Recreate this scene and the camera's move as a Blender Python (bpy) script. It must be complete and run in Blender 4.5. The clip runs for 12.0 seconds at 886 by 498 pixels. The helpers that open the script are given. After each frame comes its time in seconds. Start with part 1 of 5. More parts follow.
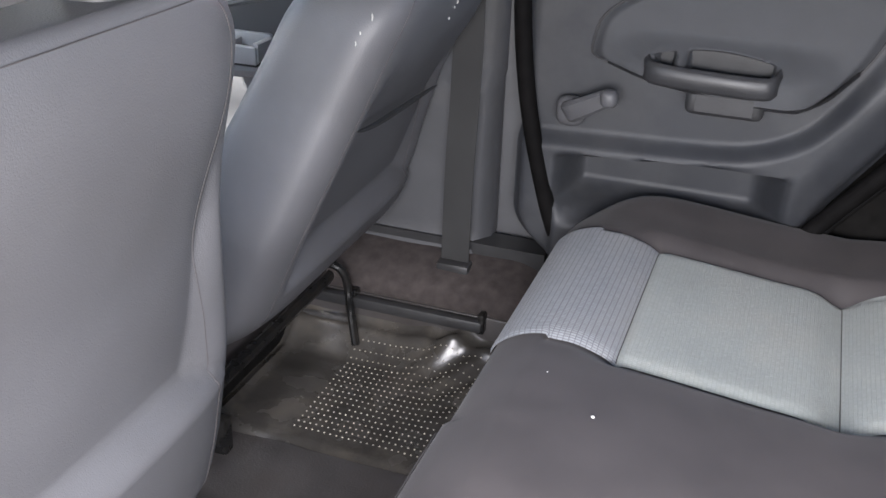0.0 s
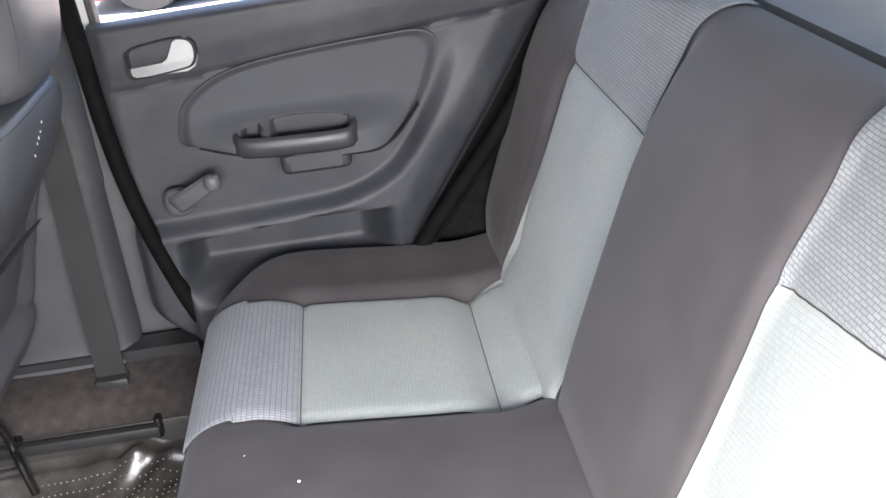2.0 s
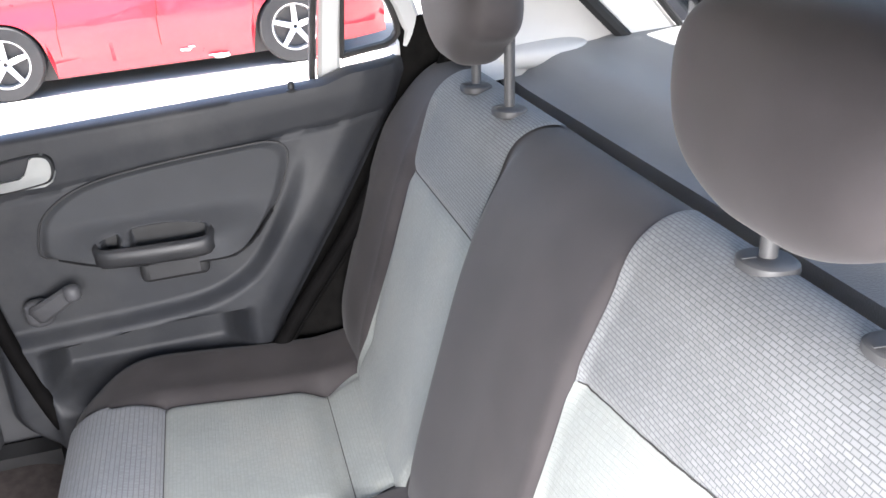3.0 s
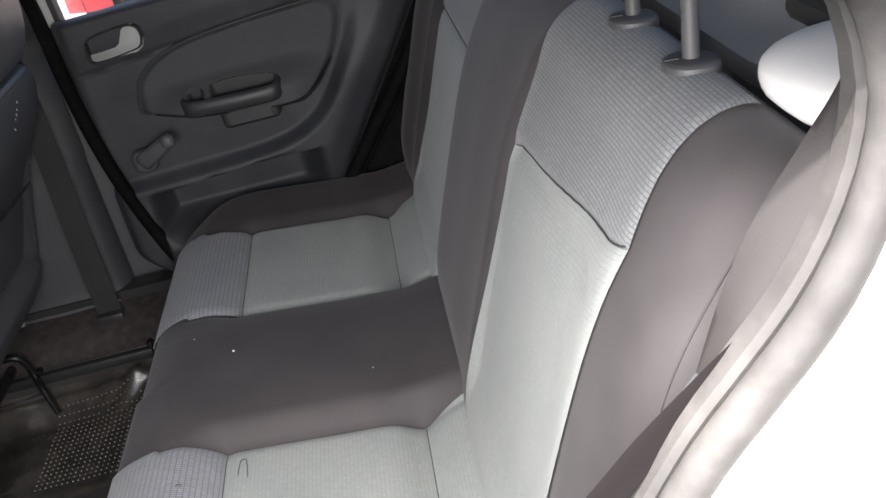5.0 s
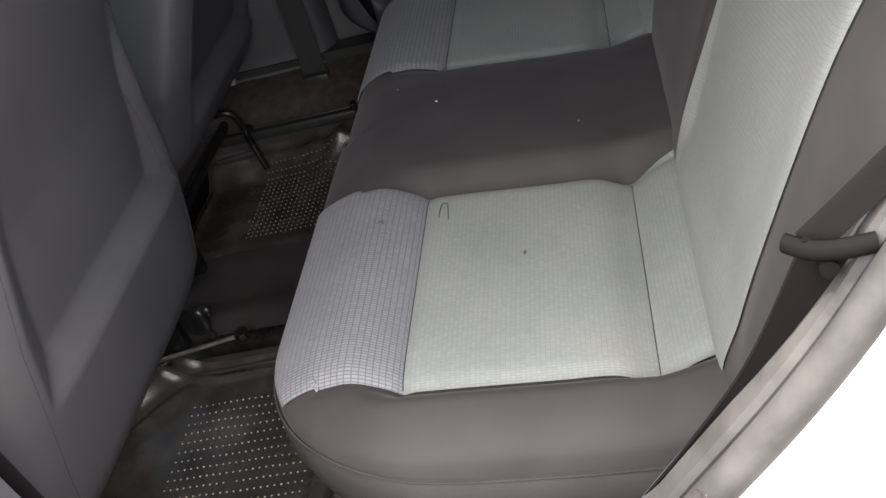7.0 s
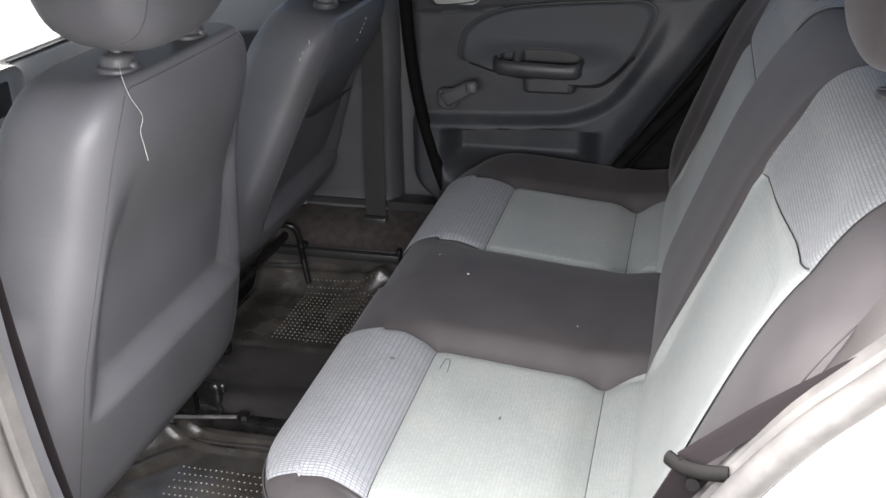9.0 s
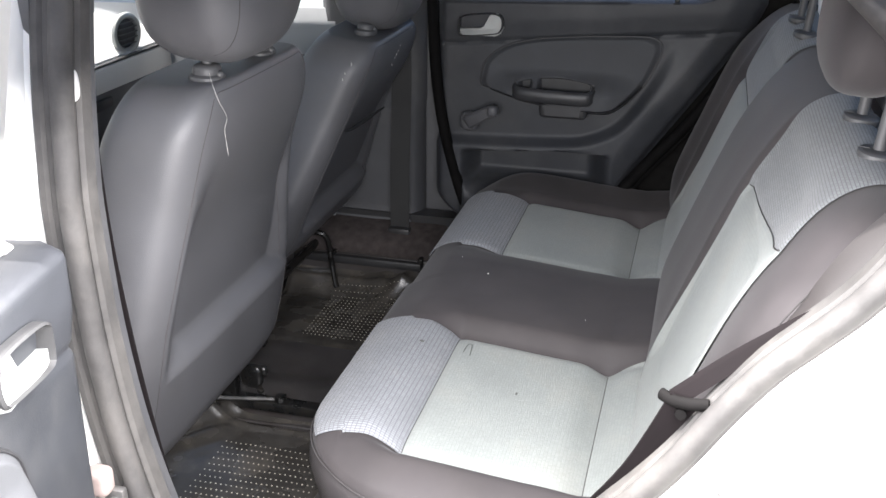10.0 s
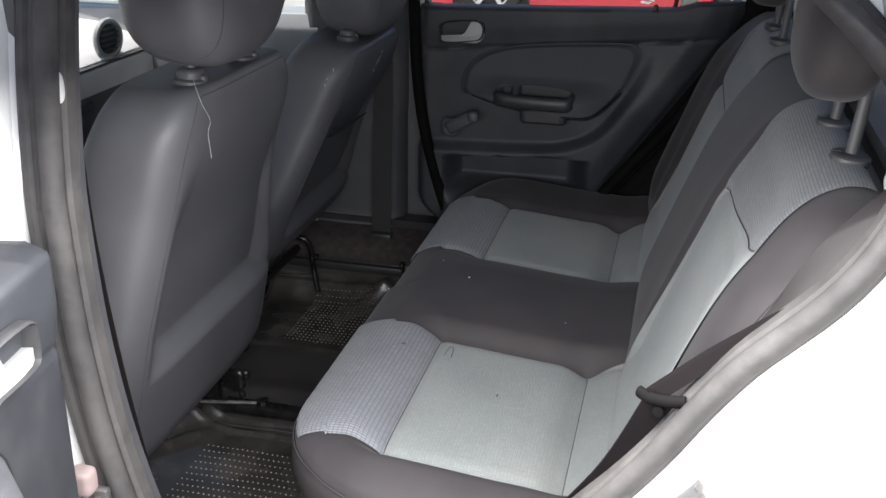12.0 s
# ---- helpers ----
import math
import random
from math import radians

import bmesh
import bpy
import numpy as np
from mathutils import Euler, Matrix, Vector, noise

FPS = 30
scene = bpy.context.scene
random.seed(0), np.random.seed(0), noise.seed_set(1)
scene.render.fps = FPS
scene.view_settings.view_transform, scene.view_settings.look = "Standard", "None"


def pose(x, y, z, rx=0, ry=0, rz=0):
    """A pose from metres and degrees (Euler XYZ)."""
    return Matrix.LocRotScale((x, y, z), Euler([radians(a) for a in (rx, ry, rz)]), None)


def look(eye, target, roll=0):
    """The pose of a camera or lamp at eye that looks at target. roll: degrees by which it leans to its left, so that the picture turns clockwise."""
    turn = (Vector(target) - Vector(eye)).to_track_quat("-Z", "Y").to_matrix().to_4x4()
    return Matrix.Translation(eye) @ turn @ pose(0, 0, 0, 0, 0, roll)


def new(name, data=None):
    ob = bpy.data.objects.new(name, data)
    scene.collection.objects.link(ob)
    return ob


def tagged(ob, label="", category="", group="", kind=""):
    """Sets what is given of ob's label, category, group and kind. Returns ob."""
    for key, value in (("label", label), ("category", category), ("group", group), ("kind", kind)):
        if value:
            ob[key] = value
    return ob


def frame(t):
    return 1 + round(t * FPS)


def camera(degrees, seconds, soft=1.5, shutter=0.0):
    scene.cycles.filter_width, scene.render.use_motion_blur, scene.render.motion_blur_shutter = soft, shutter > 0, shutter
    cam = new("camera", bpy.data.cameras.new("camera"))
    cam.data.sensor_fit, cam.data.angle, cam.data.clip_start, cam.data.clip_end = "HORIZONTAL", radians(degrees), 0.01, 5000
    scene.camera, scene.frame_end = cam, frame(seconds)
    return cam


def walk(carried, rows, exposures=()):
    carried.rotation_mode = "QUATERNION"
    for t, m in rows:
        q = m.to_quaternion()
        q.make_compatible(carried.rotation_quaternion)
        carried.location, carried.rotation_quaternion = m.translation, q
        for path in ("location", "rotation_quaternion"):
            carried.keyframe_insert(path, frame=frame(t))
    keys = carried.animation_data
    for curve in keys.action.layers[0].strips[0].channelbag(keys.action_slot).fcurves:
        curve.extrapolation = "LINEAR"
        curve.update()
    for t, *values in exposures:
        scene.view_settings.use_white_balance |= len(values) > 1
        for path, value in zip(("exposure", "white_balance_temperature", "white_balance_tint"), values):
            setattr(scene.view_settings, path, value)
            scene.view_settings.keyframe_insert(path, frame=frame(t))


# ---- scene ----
cam = camera(47.3, 12.0)
PATH = [
    (0, (0.27, -0.146, 1.195), (-0.323, 1.552, 0.321), 1.9),
    (0.5, (0.281, -0.104, 1.213), (-0.224, 1.646, 0.388), 0.4),
    (1, (0.301, -0.1, 1.236), (-0.071, 1.696, 0.439), -1.5),
    (1.5, (0.321, -0.138, 1.257), (0.179, 1.692, 0.464), -2.1),
    (2, (0.266, -0.206, 1.272), (0.383, 1.606, 0.432), -6.7),
    (2.5, (0.253, -0.261, 1.322), (0.512, 1.565, 0.548), -5.4),
    (3, (0.302, -0.288, 1.335), (0.673, 1.538, 0.608), -6.0),
    (3.2, (0.317, -0.312, 1.347), (0.741, 1.511, 0.641), -7.1),
    (4.8, (0.438, -0.546, 1.303), (0.556, 1.267, 0.466), -13.7),
    (5, (0.44, -0.544, 1.287), (0.461, 1.255, 0.413), -14.0),
    (5.5, (0.423, -0.549, 1.259), (0.229, 1.167, 0.251), -15.8),
    (6, (0.39, -0.55, 1.22), (0.007, 1.075, 0.119), -18.0),
    (6.5, (0.371, -0.555, 1.208), (-0.193, 0.971, 0.044), -20.1),
    (7, (0.406, -0.544, 1.214), (-0.02, 1.072, 0.115), -18.9),
    (7.5, (0.473, -0.515, 1.22), (0.2, 1.204, 0.236), -17.1),
    (7.7, (0.464, -0.532, 1.239), (0.268, 1.23, 0.315), -15.1),
    (9.3, (0.461, -0.802, 1.347), (-0.008, 0.978, 0.563), 0.7),
    (9.5, (0.467, -0.854, 1.36), (0.011, 0.944, 0.613), 1.2),
    (10, (0.473, -0.931, 1.35), (0.013, 0.858, 0.584), 0.4),
    (10.5, (0.474, -0.949, 1.354), (0.031, 0.853, 0.608), 1.0),
    (11, (0.475, -0.948, 1.351), (0.042, 0.853, 0.595), 1.0),
    (11.5, (0.477, -0.947, 1.348), (0.047, 0.855, 0.596), 0.8),
    (12, (0.477, -0.947, 1.349), (0.051, 0.857, 0.598), 0.8),
]
EXPOSURES = [(0, 2.80, 6300, 14), (0.5, 3.25, 6350, 13), (1.0, 3.35, 6350, 13), (2.0, 3.12, 6400, 13), (3.2, 2.92, 6400, 13), (4.8, 1.48, 6500, 13), (5.6, 1.17, 6600, 13), (6.5, .79, 6650, 13), (7.0, .62, 6600, 13), (7.7, 0.2, 6500, 12),
             (9.3, 1.7, 6400, 12), (10, 1.6, 6350, 12), (10.6, .98, 6300, 12), (12, .70, 6250, 12)]
walk(cam, [(t, look(e, g, r)) for t, e, g, r in PATH], EXPOSURES)

# ---- light ----
SUN_EL, SUN_AZ = radians(67), radians(-171)   # azimuth from +x towards +y
sun_dir = Vector((math.cos(SUN_EL) * math.cos(SUN_AZ), math.cos(SUN_EL) * math.sin(SUN_AZ), math.sin(SUN_EL)))
world = bpy.data.worlds.new("daylight")
scene.world = world
world.use_nodes = True
wn = world.node_tree.nodes
sky = wn.new("ShaderNodeTexSky")
sky.sky_type, sky.sun_disc = "NISHITA", False
sky.sun_elevation, sky.sun_rotation = SUN_EL, math.pi / 2 - SUN_AZ
sky.dust_density = 2.0
wn["Background"].inputs["Strength"].default_value = 0.10
world.node_tree.links.new(sky.outputs[0], wn["Background"].inputs["Color"])
sun = new("sun", bpy.data.lights.new("sun", "SUN"))
sun.data.energy, sun.data.angle, sun.data.color = 5.0, radians(0.6), (1.0, 0.95, 0.88)
sun.matrix_world = look(sun_dir * 20, (0, 0, 0))
# the bright open side: added area lamp stands in for daylight through the door
fill_lamp = new("door_fill_lamp", bpy.data.lights.new("door_fill_lamp", "AREA"))
fill_lamp.data.shape, fill_lamp.data.size, fill_lamp.data.size_y = "RECTANGLE", 0.66, 0.60
fill_lamp.data.energy, fill_lamp.data.color = 12.0, (1.0, 0.97, 0.94)
fill_lamp.matrix_world = look((.30, -.43, 1.06), (.31, -.43 + .24, 1.06 - .97))


# ---- materials ----
def material(name, color, rough=0.6, metal=0.0, var=0.25, scale=30.0, bump=0.15, bscale=400.0, sheen=0.0, spec=0.5,
             stain=None, coat=0.0, stain_scale=6.0, stain_amount=0.5):
    """A surface with large patches, fine grain and relief, in metres of the object's own space."""
    m = bpy.data.materials.new(name)
    m.use_nodes = True
    nt = m.node_tree
    n, l = nt.nodes, nt.links
    b = n["Principled BSDF"]
    b.inputs["Roughness"].default_value = rough
    b.inputs["Metallic"].default_value = metal
    b.inputs["Specular IOR Level"].default_value = spec
    b.inputs["Sheen Weight"].default_value = sheen
    b.inputs["Sheen Roughness"].default_value = 0.4
    b.inputs["Coat Weight"].default_value = coat
    tc = n.new("ShaderNodeTexCoord")
    big = n.new("ShaderNodeTexNoise")
    big.inputs["Scale"].default_value, big.inputs["Detail"].default_value = scale, 5
    l.new(tc.outputs["Object"], big.inputs["Vector"])
    fine = n.new("ShaderNodeTexNoise")
    fine.inputs["Scale"].default_value, fine.inputs["Detail"].default_value = bscale, 2
    l.new(tc.outputs["Object"], fine.inputs["Vector"])
    ramp = n.new("ShaderNodeMapRange")
    ramp.inputs["From Min"].default_value, ramp.inputs["From Max"].default_value = 0.3, 0.7
    ramp.inputs["To Min"].default_value, ramp.inputs["To Max"].default_value = 1 - var, 1 + var
    l.new(big.outputs["Fac"], ramp.inputs["Value"])
    mul = n.new("ShaderNodeVectorMath")
    mul.operation = "SCALE"
    mul.inputs[0].default_value = color[:3]
    l.new(ramp.outputs[0], mul.inputs["Scale"])
    out = mul.outputs[0]
    if stain:
        st = n.new("ShaderNodeTexNoise")
        st.inputs["Scale"].default_value, st.inputs["Detail"].default_value, st.inputs["Roughness"].default_value = stain_scale, 6, 0.65
        l.new(tc.outputs["Object"], st.inputs["Vector"])
        sr = n.new("ShaderNodeMapRange")
        sr.inputs["From Min"].default_value, sr.inputs["From Max"].default_value = 0.48, 0.72
        sr.inputs["To Max"].default_value = stain_amount
        l.new(st.outputs["Fac"], sr.inputs["Value"])
        mx = n.new("ShaderNodeMix")
        mx.data_type = "RGBA"
        mx.inputs["B"].default_value = (*stain, 1)
        l.new(sr.outputs[0], mx.inputs["Factor"])
        l.new(out, mx.inputs["A"])
        out = mx.outputs["Result"]
    l.new(out, b.inputs["Base Color"])
    rr = n.new("ShaderNodeMapRange")
    rr.inputs["To Min"].default_value, rr.inputs["To Max"].default_value = rough - 0.08, min(1, rough + 0.08)
    l.new(big.outputs["Fac"], rr.inputs["Value"])
    l.new(rr.outputs[0], b.inputs["Roughness"])
    if bump:
        bp = n.new("ShaderNodeBump")
        bp.inputs["Strength"].default_value, bp.inputs["Distance"].default_value = bump, 0.001
        l.new(fine.outputs["Fac"], bp.inputs["Height"])
        l.new(bp.outputs[0], b.inputs["Normal"])
    return m


def woven(name, light, dark, across, along, gap=0.3, twill=0.0, bump=0.5, stain=None, rough=0.85, shift=0.0):
    """A woven cloth: short bars in rows, in the metres of the piece's own unwrapped surface."""
    m = material(name, light, rough, var=0.08, scale=9, bump=0, sheen=0.15, stain=stain, stain_scale=9, stain_amount=0.35)
    nt = m.node_tree
    n, l = nt.nodes, nt.links
    b = n["Principled BSDF"]
    uv = n.new("ShaderNodeUVMap")
    rot = n.new("ShaderNodeMapping")
    rot.inputs["Rotation"].default_value[2] = twill
    l.new(uv.outputs[0], rot.inputs["Vector"])
    br = n.new("ShaderNodeTexBrick")
    br.offset = shift
    br.inputs["Scale"].default_value = 1.0
    br.inputs["Brick Width"].default_value, br.inputs["Row Height"].default_value = along, across
    br.inputs["Mortar Size"].default_value, br.inputs["Mortar Smooth"].default_value = across * gap, 0.6
    br.inputs["Color1"].default_value, br.inputs["Color2"].default_value = (1, 1, 1, 1), (0.86, 0.86, 0.86, 1)
    br.inputs["Mortar"].default_value = (*[d / max(c, 0.01) for c, d in zip(light, dark)], 1)
    l.new(rot.outputs[0], br.inputs["Vector"])
    src = b.inputs["Base Color"].links[0].from_socket
    mx = n.new("ShaderNodeMix")
    mx.data_type, mx.blend_type = "RGBA", "MULTIPLY"
    mx.inputs["Factor"].default_value = 1.0
    l.new(src, mx.inputs["A"])
    l.new(br.outputs["Color"], mx.inputs["B"])
    l.new(mx.outputs["Result"], b.inputs["Base Color"])
    bp = n.new("ShaderNodeBump")
    bp.inputs["Strength"].default_value, bp.inputs["Distance"].default_value, bp.invert = bump, 0.0008, True
    l.new(br.outputs["Fac"], bp.inputs["Height"])
    l.new(bp.outputs[0], b.inputs["Normal"])
    return m


def glass(name, tint, rough=0.0):
    m = bpy.data.materials.new(name)
    m.use_nodes = True
    n, l = m.node_tree.nodes, m.node_tree.links
    out = n["Material Output"]
    tr = n.new("ShaderNodeBsdfTransparent")
    tr.inputs[0].default_value = (*tint, 1)
    gl = n.new("ShaderNodeBsdfGlossy")
    gl.inputs["Roughness"].default_value = 0.02
    fr = n.new("ShaderNodeFresnel")
    fr.inputs["IOR"].default_value = 1.45
    mx = n.new("ShaderNodeMixShader")
    l.new(fr.outputs[0], mx.inputs[0])
    l.new(tr.outputs[0], mx.inputs[1])
    l.new(gl.outputs[0], mx.inputs[2])
    l.new(mx.outputs[0], out.inputs["Surface"])
    n.remove(n["Principled BSDF"])
    return m


M_PALE = woven("pale_cloth", (0.310, 0.332, 0.315), (0.242, 0.260, 0.247), 0.0025, 0.0048, 0.2, stain=(0.32, 0.30, 0.26))
M_BARS = woven("barred_cloth", (0.262, 0.272, 0.288), (0.125, 0.130, 0.140), 0.0036, 0.0064, 0.18, stain=(0.30, 0.29, 0.27), bump=.35)
M_MESH = woven("mesh_cloth", (0.212, 0.220, 0.223), (0.100, 0.104, 0.108), 0.0036, 0.0085, 0.15, twill=math.pi / 2, shift=0.5, bump=.35)
M_DARK = material("dark_cloth", (0.050, 0.0445, 0.0455), 0.70, var=0.16, scale=14, bump=0.12, bscale=1400, sheen=0.10, spec=0.38,
                  stain=(0.070, 0.062, 0.058), stain_scale=5, stain_amount=0.3)
M_PIPE = material("seam_thread", (0.05, 0.046, 0.046), 0.8)
M_VINYL = material("seat_vinyl", (0.060, 0.055, 0.056), 0.45, var=0.12, scale=10, bump=0.25, bscale=650, spec=0.5,
                   stain=(0.12, 0.115, 0.11), stain_scale=7, stain_amount=0.3)
M_SIDEV = material("side_vinyl", (0.066, 0.062, 0.066), 0.5, var=0.10, scale=9, bump=0.12, bscale=650, sheen=0.1)
# lit copy of the belt webbing: the light is put in a paler colour
M_WEBLIT = material("webbing_lit", (0.013, 0.0105, 0.0105), 0.7, var=0.12, scale=14, bump=0.15, bscale=700)
M_TONGUE = material("tongue_plastic", (0.006, 0.0056, 0.0056), 0.75, var=0.3, spec=0.06)
# near-black: shade of the arch gap put in the colour; also on seat bases
M_VOID = material("void_black", (0.009, 0.0085, 0.008), 0.95, var=0.3, scale=60, bump=0.4, bscale=500, spec=0.1)
M_FRONTD = material("front_door_plastic", (0.30, 0.31, 0.32), 0.5, var=0.08, scale=10, bump=0.3, bscale=800)
M_BACKV = material("back_vinyl", (0.092, 0.092, 0.098), 0.46, var=0.10, scale=8, bump=0.3, bscale=700, spec=0.45,
                   stain=(0.08, 0.078, 0.076), stain_scale=9, stain_amount=0.25)
M_PANEL = material("door_plastic", (0.033, 0.035, 0.040), 0.5, var=0.10, scale=12, bump=0.3, bscale=900, spec=0.4,
                   stain=(0.11, 0.108, 0.105), stain_scale=5, stain_amount=0.3)
M_OVAL = material("door_insert", (0.062, 0.064, 0.069), 0.75, var=0.07, scale=20, bump=0.5, bscale=1100)
M_PULL = material("pull_plastic", (0.030, 0.030, 0.032), 0.45, var=0.15, scale=25, bump=0.2)
M_CRANK = material("crank_plastic", (0.085, 0.085, 0.09), 0.5, var=0.1, bump=0.1)
M_SILVER = material("silver_lever", (0.40, 0.41, 0.40), 0.38, metal=0.25, var=0.06, bump=0.05)
M_TRIM = material("pillar_plastic", (0.068, 0.069, 0.074), 0.55, var=0.10, scale=10, bump=0.3, bscale=800,
                  stain=(0.13, 0.125, 0.12), stain_scale=5, stain_amount=0.35)
M_TRIMPALE = material("pale_trim", (0.72, 0.71, 0.69), 0.6, var=0.06, scale=8, bump=0.2, bscale=700)
M_SEAL = material("rubber_seal", (0.048, 0.046, 0.045), 0.72, spec=0.3, var=0.25, scale=30, bump=0.35, bscale=200,
                  stain=(0.15, 0.14, 0.128), stain_scale=7, stain_amount=0.4)
M_RUBBER = material("mat_rubber", (0.054, 0.050, 0.045), 0.27, var=0.3, scale=12, bump=0.2, bscale=120, spec=0.5,
                    stain=(0.14, 0.122, 0.10), stain_scale=9, stain_amount=0.6)
M_DOT = material("mat_dot", (0.44, 0.41, 0.34), 0.6, var=0.35, scale=60)
M_SILLC = material("sill_carpet", (0.052, 0.044, 0.042), 0.95, var=0.25, scale=60, bump=0.6, bscale=600, spec=0.2)
M_CARPET = material("carpet", (0.085, 0.071, 0.065), 0.95, var=0.5, scale=190, bump=1.0, bscale=520, sheen=0.2,
                    stain=(0.16, 0.125, 0.11), stain_scale=110, stain_amount=0.8)
M_TUNNEL = material("tunnel_cover", (0.054, 0.050, 0.049), 0.34, var=0.3, scale=9, bump=0.4, bscale=300,
                    stain=(0.05, 0.04, 0.035), stain_scale=7, stain_amount=0.6)
M_WHITE = material("white_paint", (0.80, 0.80, 0.78), 0.3, var=0.03, scale=5, bump=0.02, bscale=60, coat=0.6,
                   stain=(0.62, 0.58, 0.5), stain_scale=6, stain_amount=0.3)
# darker copy of the belt webbing, for stretches that lie in shade
M_WEB = material("webbing_dark", (0.006, 0.0045, 0.005), 0.85, var=0.12, scale=40, bump=0.2, bscale=900, spec=0.12)
M_BLACK = material("black_metal", (0.010, 0.010, 0.010), 0.28, var=0.2, scale=30, bump=0.2, bscale=200,
                   stain=(0.05, 0.04, 0.03), stain_scale=30, stain_amount=0.3)
M_BPLAST = material("black_plastic", (0.03, 0.03, 0.031), 0.45, var=0.15, bump=0.2)
M_STEEL = material("bare_steel", (0.22, 0.215, 0.21), 0.4, metal=0.8, var=0.2, scale=40, bump=0.1)
M_ROD = material("rod_plastic", (0.065, 0.065, 0.067), 0.5, metal=0.0, var=0.08, bump=0.05)
M_SHELF = material("shelf_carpet", (0.165, 0.168, 0.175), 0.55, var=0.08, scale=12, bump=0.5, bscale=500, sheen=0.3)
M_ROOF = material("roof_cloth", (0.34, 0.34, 0.33), 0.9, var=0.04, scale=6, bump=0.4, bscale=500)
M_DASH = material("dash_plastic", (0.10, 0.10, 0.105), 0.55, var=0.08, bump=0.3, bscale=700)
M_DASHTOP = material("dash_top", (0.62, 0.62, 0.62), 0.55, var=0.06, bump=0.3, bscale=700)
M_RED = material("red_paint", (0.62, 0.018, 0.035), 0.3, var=0.05, scale=3, bump=0.0, coat=0.8)
M_TYRE = material("tyre_rubber", (0.025, 0.025, 0.025), 0.8, var=0.2, scale=12)
M_RIM = material("rim_alloy", (0.62, 0.62, 0.63), 0.3, metal=0.7, var=0.08, bump=0.02)
M_CONC = material("yard_concrete", (0.45, 0.42, 0.395), 0.9, var=0.12, scale=1.5, bump=0.5, bscale=40, stain=(0.36, 0.33, 0.31),
                  stain_scale=0.8, stain_amount=0.5)
M_WALL = material("yard_wall", (0.72, 0.71, 0.69), 0.9, var=0.06, scale=2, bump=0.4, bscale=40)
M_BLUE = material("blue_paint", (0.08, 0.24, 0.55), 0.5, var=0.08, scale=3, bump=0.2, bscale=40)
M_THREAD = material("loose_thread", (0.45, 0.44, 0.42), 0.9)
M_LINT = material("lint", (0.75, 0.74, 0.70), 0.9)
M_TEAR = material("tear_edge", (0.012, 0.012, 0.012), 0.9)
M_DIRT = material("dirt", (0.10, 0.10, 0.095), 0.95)
M_INK = material("pen_mark", (0.03, 0.035, 0.03), 0.8)
M_GLASS = glass("window_glass", (0.86, 0.89, 0.88))
M_LAMP = material("lamp_lens", (0.65, 0.60, 0.58), 0.15, var=0.05, coat=0.8, bump=0)


# ---- building helpers ----
XF = [Matrix.Identity(4)]          # a turn of the things being built, such as an opened door


def thing(name, label, category, group="", kind="", at=(0, 0, 0)):
    ob = new(name)
    ob.empty_display_size = 0.05
    ob.location = XF[0] @ Vector(at)
    return tagged(ob, label, category, group, kind)


def finish(bm, smooth=35):
    if XF[0] != Matrix.Identity(4):
        bm.transform(XF[0])
        if XF[0].to_3x3().determinant() < 0:
            bmesh.ops.reverse_faces(bm, faces=bm.faces[:])
    bm.normal_update()
    for f in bm.faces:
        f.smooth = True
    lim = radians(smooth)
    for e in bm.edges:
        e.smooth = len(e.link_faces) == 2 and e.calc_face_angle(9) < lim


def mesh_of(name, bm, mat, smooth=35):
    finish(bm, smooth)
    me = bpy.data.meshes.new(name)
    bm.to_mesh(me)
    bm.free()
    me.materials.append(mat)
    return me


def part(name, bm, mat, parent, label="", smooth=35, kind=""):
    ob = new(name, mesh_of(name, bm, mat, smooth))
    top = parent
    off = Vector((0, 0, 0))
    while top:
        off -= top.location
        top = top.parent
    ob.parent = parent
    ob.location = off
    return tagged(ob, label, "", "", kind)


def solo(name, bm, mat, label, category, group="", kind="", smooth=35):
    return tagged(new(name, mesh_of(name, bm, mat, smooth)), label, category, group, kind)


def box(bm, lo, hi, bevel=0.0, seg=2, m=None):
    g = bmesh.ops.create_cube(bm, size=1)["verts"]
    lo, hi = Vector(lo), Vector(hi)
    mm = Matrix.Translation((lo + hi) / 2) @ Matrix.Diagonal((*(hi - lo), 1))
    bmesh.ops.transform(bm, matrix=mm, verts=g)
    if bevel:
        es = list({e for v in g for e in v.link_edges})
        r = bmesh.ops.bevel(bm, geom=es, offset=bevel, segments=seg, affect="EDGES", profile=0.5)
        g = list({v for f in r["faces"] for v in f.verts} | {v for v in g if v.is_valid})
    if m is not None:
        bmesh.ops.transform(bm, matrix=m, verts=g)
    return bm


def frames_along(pts, up):
    out = []
    for i, p in enumerate(pts):
        a, b = pts[max(0, i - 1)], pts[min(len(pts) - 1, i + 1)]
        t = (b - a).normalized()
        s = t.cross(up)
        s = s.normalized() if s.length > 1e-5 else t.orthogonal().normalized()
        out.append((p, t, s, s.cross(t).normalized()))
    return out


